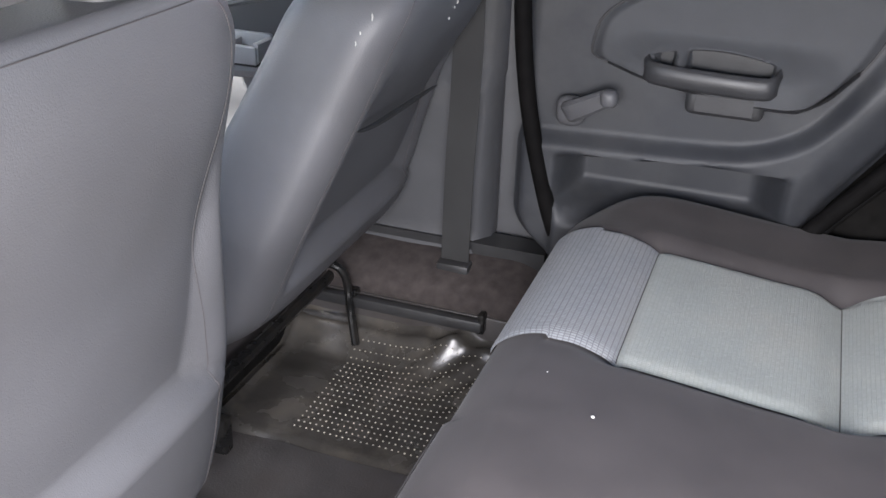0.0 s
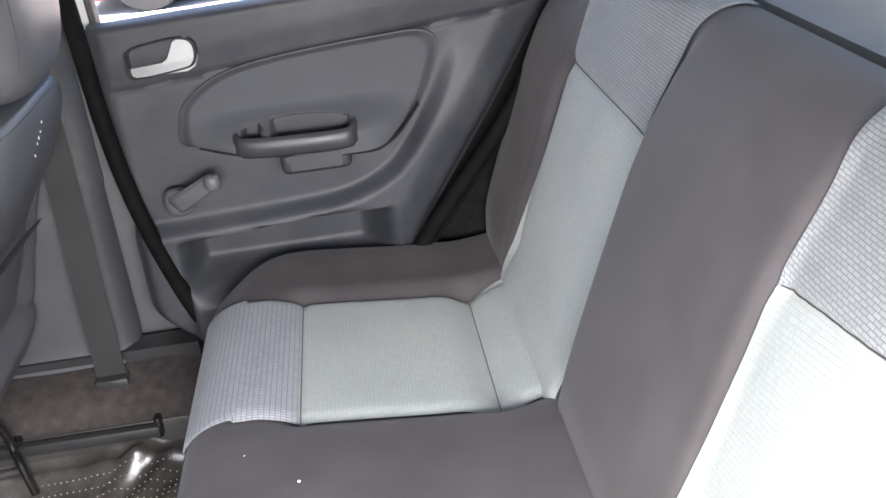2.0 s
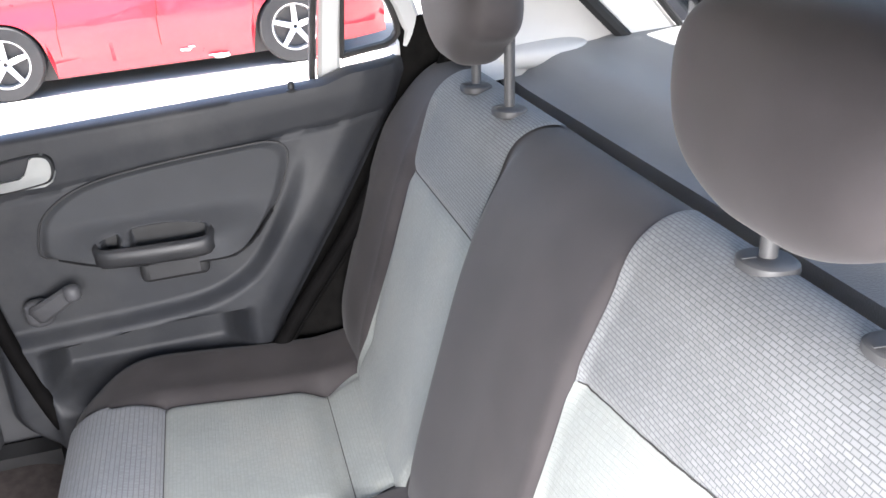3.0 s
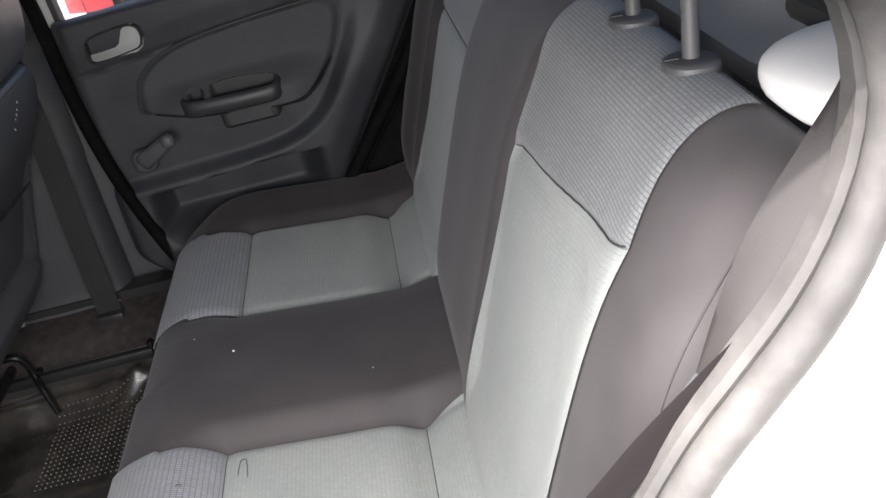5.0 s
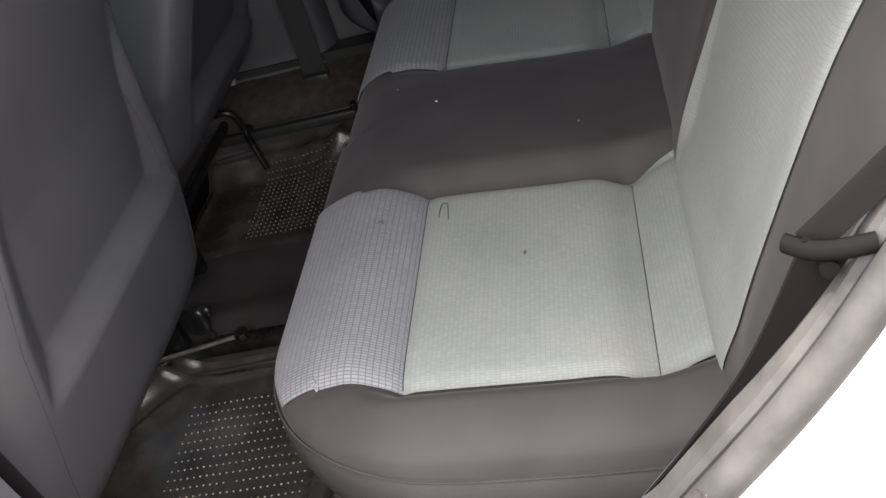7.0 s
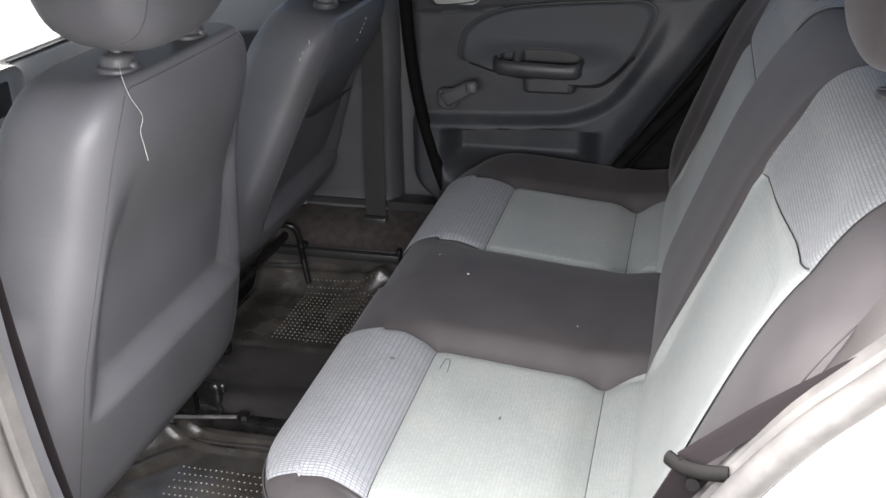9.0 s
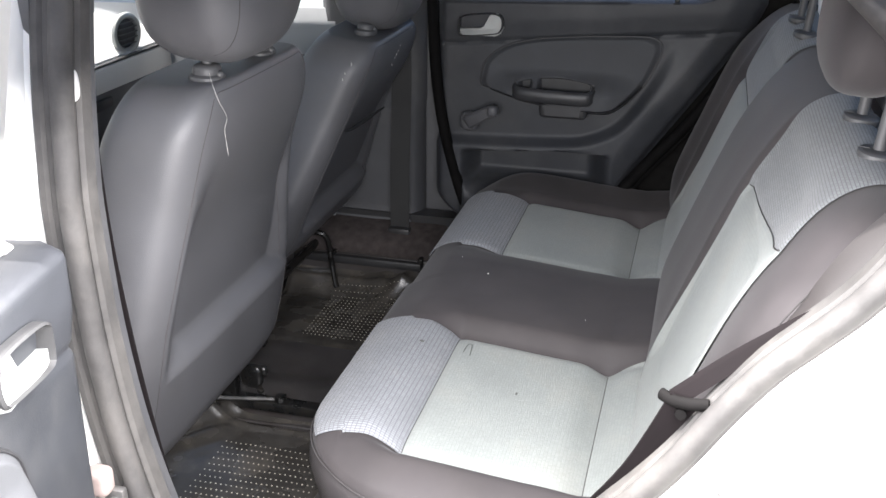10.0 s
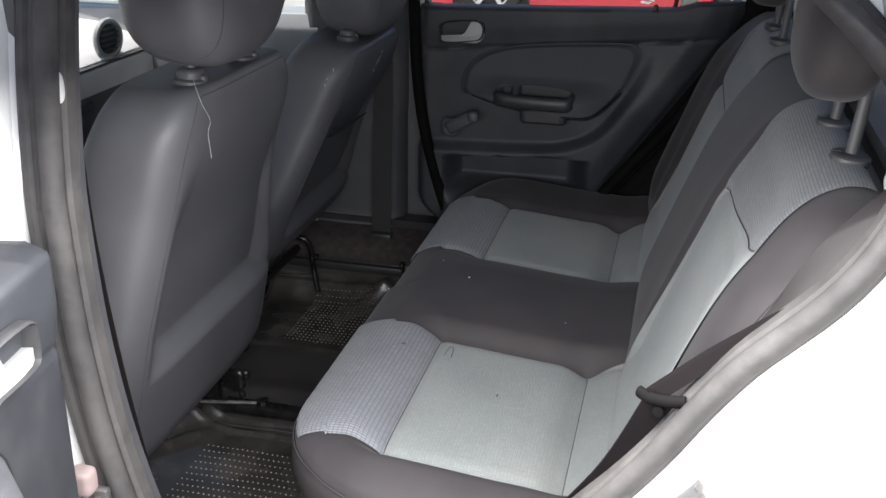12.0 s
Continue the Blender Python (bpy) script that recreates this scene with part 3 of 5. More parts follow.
# ---- front doors: closed panels below their windows ----
for side in (0, 1):
    XF[0] = Matrix.Identity(4) if side == 1 else Matrix.Translation((0, 2 * CY, 0)) @ Matrix.Diagonal((1, -1, 1, 1))
    t = thing("front_door", "grey plastic front door panel with armrest, closed", "car door", group="front doors", at=(-.8, 1.3, .4))
    bm = bmesh.new()
    rows = []
    for z in lin(.38, .955, 16):
        b = .02 * sstep(.80, .70, z) + .018 * sstep(.62, .55, z)
        rows.append([Vector((x, 1.285 - b + .02 * sstep(.9, .955, z), z + (.02 * (x + .9) if z > .9 else 0))) for x in lin(-1.42, -.36, 20)])
    slab(bm, rows, Vector((0, .12, 0)))
    part("panel", bm, M_FRONTD, t)
    # cloth insert under an arched rim, with a pull in the armrest
    rim = curve([(-1.00, 0, .735), (-.86, 0, .748), (-.74, 0, .768), (-.66, 0, .806), (-.573, 0, .840), (-.47, 0, .862), (-.375, 0, .866)], 40)
    bm = bmesh.new()
    slab(bm, [[Vector((p.x, 1.236 + .004 * f, p.z + (.735 - p.z) * f)) for f in lin(0, 1, 6)] for p in rim], Vector((0, .012, 0)))
    part("cloth_insert", bm, M_OVAL, t, "grey-blue cloth insert")
    bm = bmesh.new()
    sweep(bm, [Vector((p.x, 1.238, p.z)) for p in rim], circle(.005, 8), up=(0, 1, 0))
    part("insert_rim", bm, M_TRIM, t)
    bm = bmesh.new()
    sweep(bm, curve([(-1.05, 1.25, .742), (-.9, 1.225, .745), (-.62, 1.215, .752), (-.45, 1.235, .760), (-.38, 1.255, .765)], 16), rect(.05, .045, .014))
    rest = part("armrest", bm, M_FRONTD, t)
    bm = bmesh.new()
    for lo, hi in (((-.615, 1.180, .762), (-.505, 1.192, .790)), ((-.615, 1.228, .775), (-.505, 1.238, .800)), ((-.618, 1.184, .765), (-.606, 1.236, .795)), ((-.514, 1.184, .765), (-.502, 1.236, .795)), ((-.566, 1.184, .765), (-.556, 1.236, .792))):
        box(bm, lo, hi, .003)
    part("pull_frame", bm, M_FRONTD, rest)
    bm = bmesh.new()
    box(bm, (-.612, 1.186, .757), (-.508, 1.234, .768), .002)
    part("pull_cup", bm, M_BPLAST, rest, "dark floor of the pull cup")
    bm = bmesh.new()
    rows = [[Vector((x, 1.325 - (z - .96) * .3, z)) for x in lin(-1.35 + (z - .96) * 1.15, -.30, 8)] for z in lin(.96, 1.37, 5)]
    slab(bm, rows, Vector((0, .004, 0)))
    g = part("window_pane", bm, M_GLASS, t)
    g.visible_shadow = False
XF[0] = Matrix.Identity(4)


# ---- rear door ----
def rear_door(label, lowered, reach=0.0):
    t = thing("rear_door", label, "car door", group="rear doors", at=(-.12, 1.33, .45))
    def front(z):
        return -.109 - reach if z > .575 else -.109 - reach + .085 * ((.575 - z) / .09) ** 2
    def rear(z):
        return interp(z, [.49, .58, .64, .80, .97, 1.02, 1.05], [.27, .315, .345, .455, .572, .592, .59])
    def top(x):
        return 1.004 + .034 * (x + .13) + (.012 * sstep(.44, .50, x))
    low = curve([(-.2, 0, .690), (.0, 0, .697), (.15, 0, .703), (.23, 0, .712), (.29, 0, .738), (.33, 0, .778), (.37, 0, .840), (.40, 0, .905), (.425, 0, .985), (.44, 0, 1.08)], 200)
    lx, lz = [p.x for p in low], [p.z for p in low]
    def line(x):
        return interp(x, lx, lz)
    def depth(x, z):
        y = 1.268
        zt = top(x)
        y += .010 * sstep(zt - .008, zt, z) ** 2                  # rolled top edge
        seam = .905 + .085 * (x + .14)
        y += .004 * math.exp(-((z - seam) / .004) ** 2)            # line under the upper band
        y -= .006 * sstep(seam, seam + .05, z)
        # lower pocket swells in below the arm line
        arm = line(x)
        dx = .01
        steep = (line(x + dx) - line(x - dx)) / (2 * dx)
        w = (arm - z) / math.hypot(1, steep)
        y -= .022 * sstep(-.010, .018, w) * sstep(.96, .80, z)
        # open slot of the pocket
        dip = .012 * sstep(.20, -.03, x)
        sl = sstep(-.050, -.012, x) * sstep(.300, .235, x) * sstep(.556, .600, z) * sstep(.684 - dip, .672 - dip, z)
        y += (.030 + .050 * sstep(.575, .615, z)) * sl
        sl2 = sstep(-.05, -.035, x) * sstep(.598, .585, z) * sstep(.20, .12, x)
        y -= .012 * sl2
        # rounded rim at both ends
        y += .02 * math.exp(-((x - front(z)) / .010) ** 2) + .02 * math.exp(-((x - rear(z)) / .012) ** 2)
        y += .020 * sstep(.08, .0, rear(z) - x)
        return y
    bm = bmesh.new()
    rows = []
    NZ, NX = 110, 120
    for i in range(NZ + 1):
        r = []
        for j in range(NX + 1):
            f = j / NX
            z = .485 + (1.0 - .485) * i / NZ
            x = front(z) + (rear(z) - front(z)) * f
            z2 = .485 + (top(x) - .485) * i / NZ
            x = front(z2) + (rear(z2) - front(z2)) * f
            r.append(Vector((x, depth(x, z2), z2)))
        rows.append(r)
    slab(bm, rows, Vector((0, .035, 0)))
    part("inner_panel", bm, M_PANEL, t, smooth=50)

    # cloth insert with the armrest swelling out at its foot
    out = curve([(-.008, 0, .832), (.004, 0, .875), (.045, 0, .908), (.105, 0, .927), (.20, 0, .938), (.30, 0, .944), (.362, 0, .945), (.386, 0, .928),
                 (.376, 0, .885), (.352, 0, .838), (.318, 0, .800), (.285, 0, .785), (.20, 0, .787), (.10, 0, .802), (.03, 0, .812), (-.004, 0, .818), (-.008, 0, .832)], 96)
    cx, cz = .19, .862
    bm = bmesh.new()
    rows = []
    for k in lin(0, 1, 70):
        r = []
        for p in out[:-1]:
            x, z = cx + (p.x - cx) * (1 - k), cz + (p.z - cz) * (1 - k)
            y = 1.266 - .010 * sstep(0, .09, k)
            arm = sstep(.870, .818, z)
            y -= .050 * arm * sstep(0, .10, k) * sstep(-.02, .10, x) * sstep(.375, .26, x)
            rise = .843 + .010 * math.sin(math.pi * min(1, max(0, (x - .086) / .162)))
            cup = (sstep(.085, .090, x) * sstep(.116, .111, x) + sstep(.128, .134, x) * sstep(.248, .241, x)) * sstep(.808, .814, z) * sstep(rise, rise - .007, z)
            r.append(Vector((x, y + cup * (1.253 - y), z)))
        rows.append(r)
    sheet(bm, rows, close_u=True)
    bmesh.ops.remove_doubles(bm, verts=bm.verts[:], dist=1e-5)
    bmesh.ops.recalc_face_normals(bm, faces=bm.faces[:])
    if sum(f.normal.y for f in bm.faces) > 0:
        bmesh.ops.reverse_faces(bm, faces=bm.faces[:])
    part("cloth_insert", bm, M_OVAL, t, "grey textured insert", smooth=60)
    bm = bmesh.new()
    sweep(bm, [Vector((p.x, 1.2655, p.z)) for p in out[:-1]], circle(.0018, 6), up=(0, 1, 0), closed=True)
    part("insert_edge", bm, M_PULL, t)
    # underside of the armrest, curving back to the panel
    bm = bmesh.new()
    rows = []
    for g in lin(0, 1, 24):
        x = .02 + .33 * g
        zb = interp(x, [.02, .10, .20, .285, .318, .35], [.813, .802, .787, .785, .800, .834])
        sw = sstep(-.02, .10, x) * sstep(.375, .26, x)
        rows.append([Vector((x, 1.256 - .050 * sw * (1 - f) ** 1.4 + .016 * f, zb + .003 - .022 * f * sw)) for f in lin(0, 1, 6)])
    slab(bm, rows, Vector((0, .006, .004)))
    part("armrest_underside", bm, M_PULL, t, smooth=60)
    # pull handle: a thick lip with two cups behind it, grip below
    bm = bmesh.new()
    sweep(bm, curve([(.078, 1.236, .826), (.082, 1.212, .822), (.10, 1.203, .820), (.16, 1.199, .818), (.23, 1.200, .817), (.247, 1.208, .820), (.253, 1.236, .828)], 36), rect(.012, .030, .005), up=(0, 0, 1))
    part("pull_lip", bm, M_PULL, t, smooth=60)
    bm = bmesh.new()
    box(bm, (.083, 1.205, .805), (.249, 1.252, .811), .002)
    part("pull_cup", bm, M_BPLAST, t, "dark plastic floor of the pull cups")
    # dark plates cover the recess backs: the cups' shade put in as colour
    for x0, x1 in ((.084, .116), (.130, .246)):
        bm = bmesh.new()
        box(bm, (x0, 1.2505, .810), (x1, 1.2522, .853))
        part("cup_shade", bm, M_BPLAST, t, "dark plate added for the shade in a pull cup")
    bm = bmesh.new()
    box(bm, (.136, 1.208, .768), (.240, 1.252, .806), .010, 3)
    part("grip", bm, M_BPLAST, t)
    bm = bmesh.new()
    sweep(bm, [(.150, 1.2075, .787), (.226, 1.2075, .787)], rect(.004, .026, .0015), up=(0, 0, 1))
    part("grip_face", bm, M_PULL, t)
    # window crank
    bm = bmesh.new()
    sweep(bm, curve([(-.026, 1.245, .742), (-.024, 1.225, .744), (.0, 1.214, .758), (.034, 1.207, .778)], 16), rect(.030, .014, .005), up=(0, 1, 0), scale=lambda f: 1.15 - .3 * f)
    crank = part("window_crank", bm, M_CRANK, t, "grey plastic window crank")
    bm = bmesh.new()
    blob(bm, (.036, 1.196, .780), (.0125, .013, .0125), (3, 2.4), 20, 12)
    part("knob", bm, M_CRANK, crank)
    bm = bmesh.new()
    blob(bm, (-.025, 1.238, .742), (.022, .014, .022), (3, 2), 20, 10)
    part("boss", bm, M_CRANK, crank)
    # opening lever in its bezel
    bm = bmesh.new()
    o = curve([(-.056, 0, .966), (-.040, 0, .974), (.012, 0, .980), (.036, 0, .976), (.042, 0, .960), (.036, 0, .942), (.018, 0, .936), (-.045, 0, .930), (-.056, 0, .938), (-.056, 0, .966)], 40)[:-1]
    rows = []
    for k, dy in ((1.06, .004), (1.04, -.006), (.97, -.008), (.93, .0), (.9, .022), (.1, .026)):
        rows.append([Vector((-.006 + (p.x + .006) * k, 1.256 + dy, .956 + (p.z - .956) * k)) for p in o])
    sheet(bm, rows, close_u=True)
    bmesh.ops.recalc_face_normals(bm, faces=bm.faces[:])
    if sum(f.normal.y * f.calc_area() for f in bm.faces) > 0:
        bmesh.ops.reverse_faces(bm, faces=bm.faces[:])
    bez = part("lever_bezel", bm, M_BPLAST, t, "black recessed lever bezel")
    bm = bmesh.new()
    o = [(-.054, .945), (-.054, .934), (-.048, .931), (.026, .931), (.038, .937), (.044, .949), (.044, .962), (.040, .974), (.031, .981), (.020, .981),
         (.012, .976), (.006, .964), (.000, .953), (-.008, .948)]
    cx0, cz0 = .010, .950
    rows = [[Vector((cx0 + (x - cx0) * k, yy, cz0 + (z - cz0) * k)) for x, z in o] for k, yy in ((.98, 1.266), (1.0, 1.258), (.985, 1.254), (.94, 1.2525))]
    vs = sheet(bm, rows, close_u=True)
    bm.faces.new(vs[-1])
    bmesh.ops.recalc_face_normals(bm, faces=bm.faces[:])
    part("lever", bm, M_SILVER, bez, "pale silver opening lever")
    # lock pin on the sill
    bm = bmesh.new()
    blob(bm, (.408, 1.270, 1.024), (.0055, .0055, .008), (3, 2.5), 16, 10)
    blob(bm, (.408, 1.270, 1.018), (.010, .009, .003), (3, 2.5), 16, 6)
    part("lock_pin", bm, M_BPLAST, t)
    # outer skin
    bm = bmesh.new()
    rows = []
    for z in lin(.30, .93, 14):
        rows.append([Vector((x, 1.385 + .03 * math.sin((z - .3) * 3.2) + (.0 if z < 1 else 0), z + .07 * (x + .13) * sstep(.8, .93, z))) for x in
                     lin(front(max(z, .5)) + .004, interp(z, [.3, .5, .64, .80, .97, 1.0], [.30, .34, .38, .49, .60, .62]), 20)])
    slab(bm, rows, Vector((0, -.02, 0)))
    part("outer_skin", bm, M_WHITE, t)
    bm = bmesh.new()
    rows = [[Vector((x, 1.298 + d, top(x) - .012 + .004 * k)) for x in lin(-.13, .585, 20)] for k, d in ((0, 0), (1, .0), (1, .03), (-3, .035))]
    sheet(bm, rows)
    bmesh.ops.recalc_face_normals(bm, faces=bm.faces[:])
    part("sill_cap", bm, M_PANEL, t)
    # window frame, divider, panes
    def lean(z):
        return 1.335 - max(0, z - 1.0) ** 1.25 * .30
    def fr(pts, w=.034, d=.03, n=24):
        b = bmesh.new()
        sweep(b, [Vector((p.x, lean(p.z), p.z)) for p in curve([(a, 0, c) for a, c in pts], n)], rect(w, d, .006), up=(0, 1, 0))
        return b
    part("window_frame", fr([(-.125, .99), (-.122, 1.15), (-.10, 1.30), (-.03, 1.345), (.15, 1.36), (.34, 1.352), (.46, 1.31), (.54, 1.22), (.605, 1.12), (.618, 1.06), (.60, 1.035)]), M_WHITE, t)
    part("divider", fr([(.474, 1.02), (.492, 1.16), (.515, 1.27)], .036, .028, 8), M_WHITE, t, "white window divider bar")
    part("divider_seal", fr([(.447, 1.02), (.465, 1.16), (.488, 1.29)], .009, .034, 8), M_SEAL, t)
    part("pane_seal", fr([(-.105, 1.0), (-.102, 1.14), (-.08, 1.29), (-.02, 1.325), (.15, 1.34), (.33, 1.333), (.44, 1.30)], .010, .036, 20), M_SEAL, t)
    part("quarter_seal", fr([(.498, 1.050), (.545, 1.056), (.578, 1.062), (.592, 1.085), (.57, 1.15), (.535, 1.215), (.515, 1.20), (.505, 1.12), (.498, 1.050)], .008, .034, 30), M_SEAL, t)
    if not lowered:
        bm = bmesh.new()
        slab(bm, [[Vector((x, lean(z), z)) for x in lin(-.10, .455, 4)] for z in lin(1.0, 1.34, 5)], Vector((0, .004, 0)))
        g = part("pane", bm, M_GLASS, t)
        g.visible_shadow = False
    bm = bmesh.new()
    slab(bm, [[Vector((x, lean(z), z)) for x in lin(.495, .60 - (z - 1.05) * .35, 4)] for z in lin(1.05, 1.21, 4)], Vector((0, .004, 0)))
    g = part("quarter_pane", bm, M_GLASS, t)
    g.visible_shadow = False
    return t


rear_door("closed rear door with dark grey panel and pale silver lever", True)
HINGE = Vector((-.086, -.208, 0))
XF[0] = (Matrix.Translation((.045, -.045, 0)) @ Matrix.Translation(HINGE) @ Matrix.Rotation(radians(-78), 4, "Z") @ Matrix.Translation(-HINGE)
         @ Matrix.Translation((0, 2 * CY - .235, 0)) @ Matrix.Diagonal((1, -1, 1, 1)))
rear_door("rear door swung wide open, dark grey inner panel", True, .040)
XF[0] = Matrix.Identity(4)

# ---- rear bench ----
IN_L, IN_R = (.147, .480), (.808, 1.112)      # pale inserts across the bench
SY0, SY1 = .056, 1.295                        # ends of the cushion


def prof_fn(pts, n):
    c = curve([(a, 0, b) for a, b in pts], n)
    return lambda u: c[0].lerp(c[0], 0) if u <= 0 else (c[-1] if u >= 1 else c[int(u * n)].lerp(c[min(n, int(u * n) + 1)], u * n - int(u * n)))


def u_at(fn, key, v, n=600):
    return min((abs(fn(i / n)[key] - v), i / n) for i in range(n + 1))[1]


CX1, CR = .505, .165                          # rear end and front corner radius of the cushion's plan


def cush_x(u):
    return CX1 * u ** 1.8


def cush_u(x):
    return (x / CX1) ** (1 / 1.8)


def edge_in(x, y):
    """How far inside the cushion's rounded outline a place lies (the rear side is open)."""
    a, c = min(y - SY0, SY1 - y), x
    if a < CR and c < CR:
        return CR - math.hypot(CR - a, CR - c)
    return min(a, c)


def cush_z(x, y):
    z = interp(x, [0, .06, .12, .20, .30, .38, .44, .505], [.616, .622, .621, .614, .604, .599, .606, .590])
    d = max(0, edge_in(x, y))
    R, H = (.085, .046) if y < CY else (.062, .062)
    H -= .022 * sstep(.22, .02, x)
    if d < R:
        q = (R - d) / R
        z -= H * (1 - math.sqrt(max(0, 1 - q * q)))
    z -= .008 * sstep(.16, .0, min(y - SY0, SY1 - y))
    z += .018 * sstep(.15, .04, SY1 - y) * sstep(0, .10, x) * sstep(.53, .47, x)
    m = inmask(y, .018)
    k = sstep(.02, .08, d)
    z -= (.024 if y < CY else .014) * m * k * sstep(.085, .150, x) * (1 - .2 * sstep(.40, .45, x))
    z -= .016 * m * k * math.exp(-((x - .378) / .026) ** 2)
    z -= .004 * m * k * math.exp(-((x - .140) / .008) ** 2)
    if .06 < x < .46:
        for a, b in (IN_L, IN_R):
            for q in (a, b):
                z -= .004 * math.exp(-((y - q) / .010) ** 2)
    z += .006 * sstep(.48, .56, y) * sstep(.80, .72, y) * k
    return z


def inmask(y, soft=.009, spans=(IN_L, IN_R)):
    return max(sstep(a - 2 * soft, a + .002, y) * sstep(b + 2 * soft, b - .002, y) for a, b in spans)


def cushion(u, y):
    x = cush_x(u)
    return Vector((x, y, cush_z(x, y)))


bench = thing("rear_bench", "rear bench seat, pale woven inserts on dark charcoal cloth", "car seat", at=(.3, CY, .45))
bm = bmesh.new()


def plan(u, v):
    """A place of the unit square on the rounded plan."""
    x, y = CX1 * (u ** 1.5), SY0 + (SY1 - SY0) * (.5 - .5 * math.cos(math.pi * v)) * .35 + (SY1 - SY0) * v * .65
    a = min(y - SY0, SY1 - y)
    if a < CR and x < CR:
        p, q = CR - a, CR - x
        m, h = max(p, q), math.hypot(p, q)
        k = m / h if h > 1e-9 else 1
        p, q = p * k, q * k
        x, y = CR - q, (SY0 + CR - p) if y < CY else (SY1 - CR + p)
    return x, y


NU, NV = 90, 200
rows = []
for i in range(NU + 1):
    rows.append([Vector((*plan(i / NU, j / NV), 0)) for j in range(NV + 1)])
for r in rows:
    for p in r:
        p.z = cush_z(p.x, p.y)
sheet(bm, rows)
bmesh.ops.recalc_face_normals(bm, faces=bm.faces[:])
if sum(f.normal.z for f in bm.faces) < 0:
    bmesh.ops.reverse_faces(bm, faces=bm.faces[:])
cush = part("seat_cushion", bm, M_DARK, bench, "dark charcoal cloth cushion", smooth=60)
rim = [rows[i][0] for i in range(NU, -1, -1)] + rows[0][1:-1] + [rows[i][-1] for i in range(NU + 1)]


def rim_in(p, d):
    a = Vector((min(max(p.x, CR), CX1), min(max(p.y, SY0 + CR), SY1 - CR), p.z))
    o = Vector((a.x - p.x, a.y - p.y, 0))
    if p.x >= CR:
        o = Vector((0, 1 if p.y < CY else -1, 0))
    return p + o.normalized() * d


bm = bmesh.new()
vr = []
for d, dz in ((.002, .001), (-.004, -.010), (-.006, -.034), (.002, -.070), (.014, -.100), (.05, -.108)):
    vr.append([rim_in(p, d) + Vector((0, 0, dz)) for p in rim])
sheet(bm, vr)
bmesh.ops.recalc_face_normals(bm, faces=bm.faces[:])
part("valance", bm, M_VINYL, cush, "dark vinyl band round the cushion edge", smooth=60)
bm = bmesh.new()
tube(bm, [rim_in(p, -.0025) + Vector((0, 0, -.001)) for p in rim[::2]], .0011, 6)
part("edge_seam", bm, M_PIPE, cush)
def nose_x(y):
    """Where the cushion's rounded outline begins at y."""
    a = min(y - SY0, SY1 - y)
    return CR - math.sqrt(max(0, CR * CR - (CR - a) ** 2)) if a < CR else 0.0


for a, b in (IN_L, IN_R):
    U14, U38, U47 = cush_u(.14), cush_u(.379), cush_u(.475)
    part("front_strip", panel(cushion, lambda t: (cush_u(nose_x(a + (b - a) * t) + .0009 + (.006 * max(0, 1 - t / .25) if a < .5 else 0)), U14), lambda s: (a - .004 * (1 - s), b + .002 * (1 - s)), 60, 60), M_BARS, cush, "blue-grey barred cloth strip")
    part("seat_insert", panel(cushion, lambda t: (U14, U38), lambda s: (a, b), 50, 60), M_PALE, cush, "pale grey-green woven cloth")
    part("rear_strip", panel(cushion, lambda t: (U38, U47), lambda s: (a - .016 * s, b + .016 * s), 22, 50), M_PALE, cush, "pale grey-green woven cloth")

# stitched seams across the cushion's cloth pieces
for a, b in (IN_L, IN_R):
    for xs in (.1405, .3795):
        bm = bmesh.new()
        tube(bm, [Vector((xs, y, cush_z(xs, y) + .0034)) for y in lin(a + .004, b - .004, 40)], .0007, 5)
        part("cloth_seam", bm, M_PIPE, cush)

BACK = prof_fn([(.425, .52), (.432, .58), (.450, .66), (.491, .78), (.536, .90), (.571, .968), (.602, 1.011), (.636, 1.032), (.670, 1.032), (.697, 1.010), (.710, .965), (.715, .80), (.70, .52)], 300)
BY0, BY1 = -.052, 1.300
BIN = ((.092, .432), (.772, 1.108))           # hollows of the backrest
SEAMS = (.434, .772, 1.108)                   # upright seams of the backrest


def backrest(u, y):
    p = BACK(u)
    x, z = p.x, p.z
    d = max(0, min(y - BY0, BY1 - y))
    front = sstep(.72, .60, x)
    R, H = (.085, .034) if y < CY else (.055, .05)
    if d < R:
        q = (R - d) / R
        x += H * (1 - math.sqrt(max(0, 1 - q * q))) * front
        z -= (.010 if y < CY else .030) * q ** 3 * sstep(.9, 1.0, z)
    x -= .016 * (sstep(1.14, 1.22, y) + .12 * sstep(.12, .05, y)) * front * sstep(.56, .68, z) * sstep(1.03, .94, z)
    m = sstep(.045, .17, y) * sstep(.446, .418, y) if y < CY else inmask(y, .014, BIN)
    k = sstep(.60, .66, z) * sstep(1.04, .98, z) * front
    x += .015 * m * k
    x += .005 * m * math.exp(-((z - .908) / .010) ** 2) * front
    for q in SEAMS:
        x += .004 * math.exp(-((y - q) / .010) ** 2) * front * sstep(.95, .85, z)
    mid = sstep(.46, .58, y) * sstep(.82, .70, y)
    x -= .005 * mid * k
    return Vector((x, y, z))


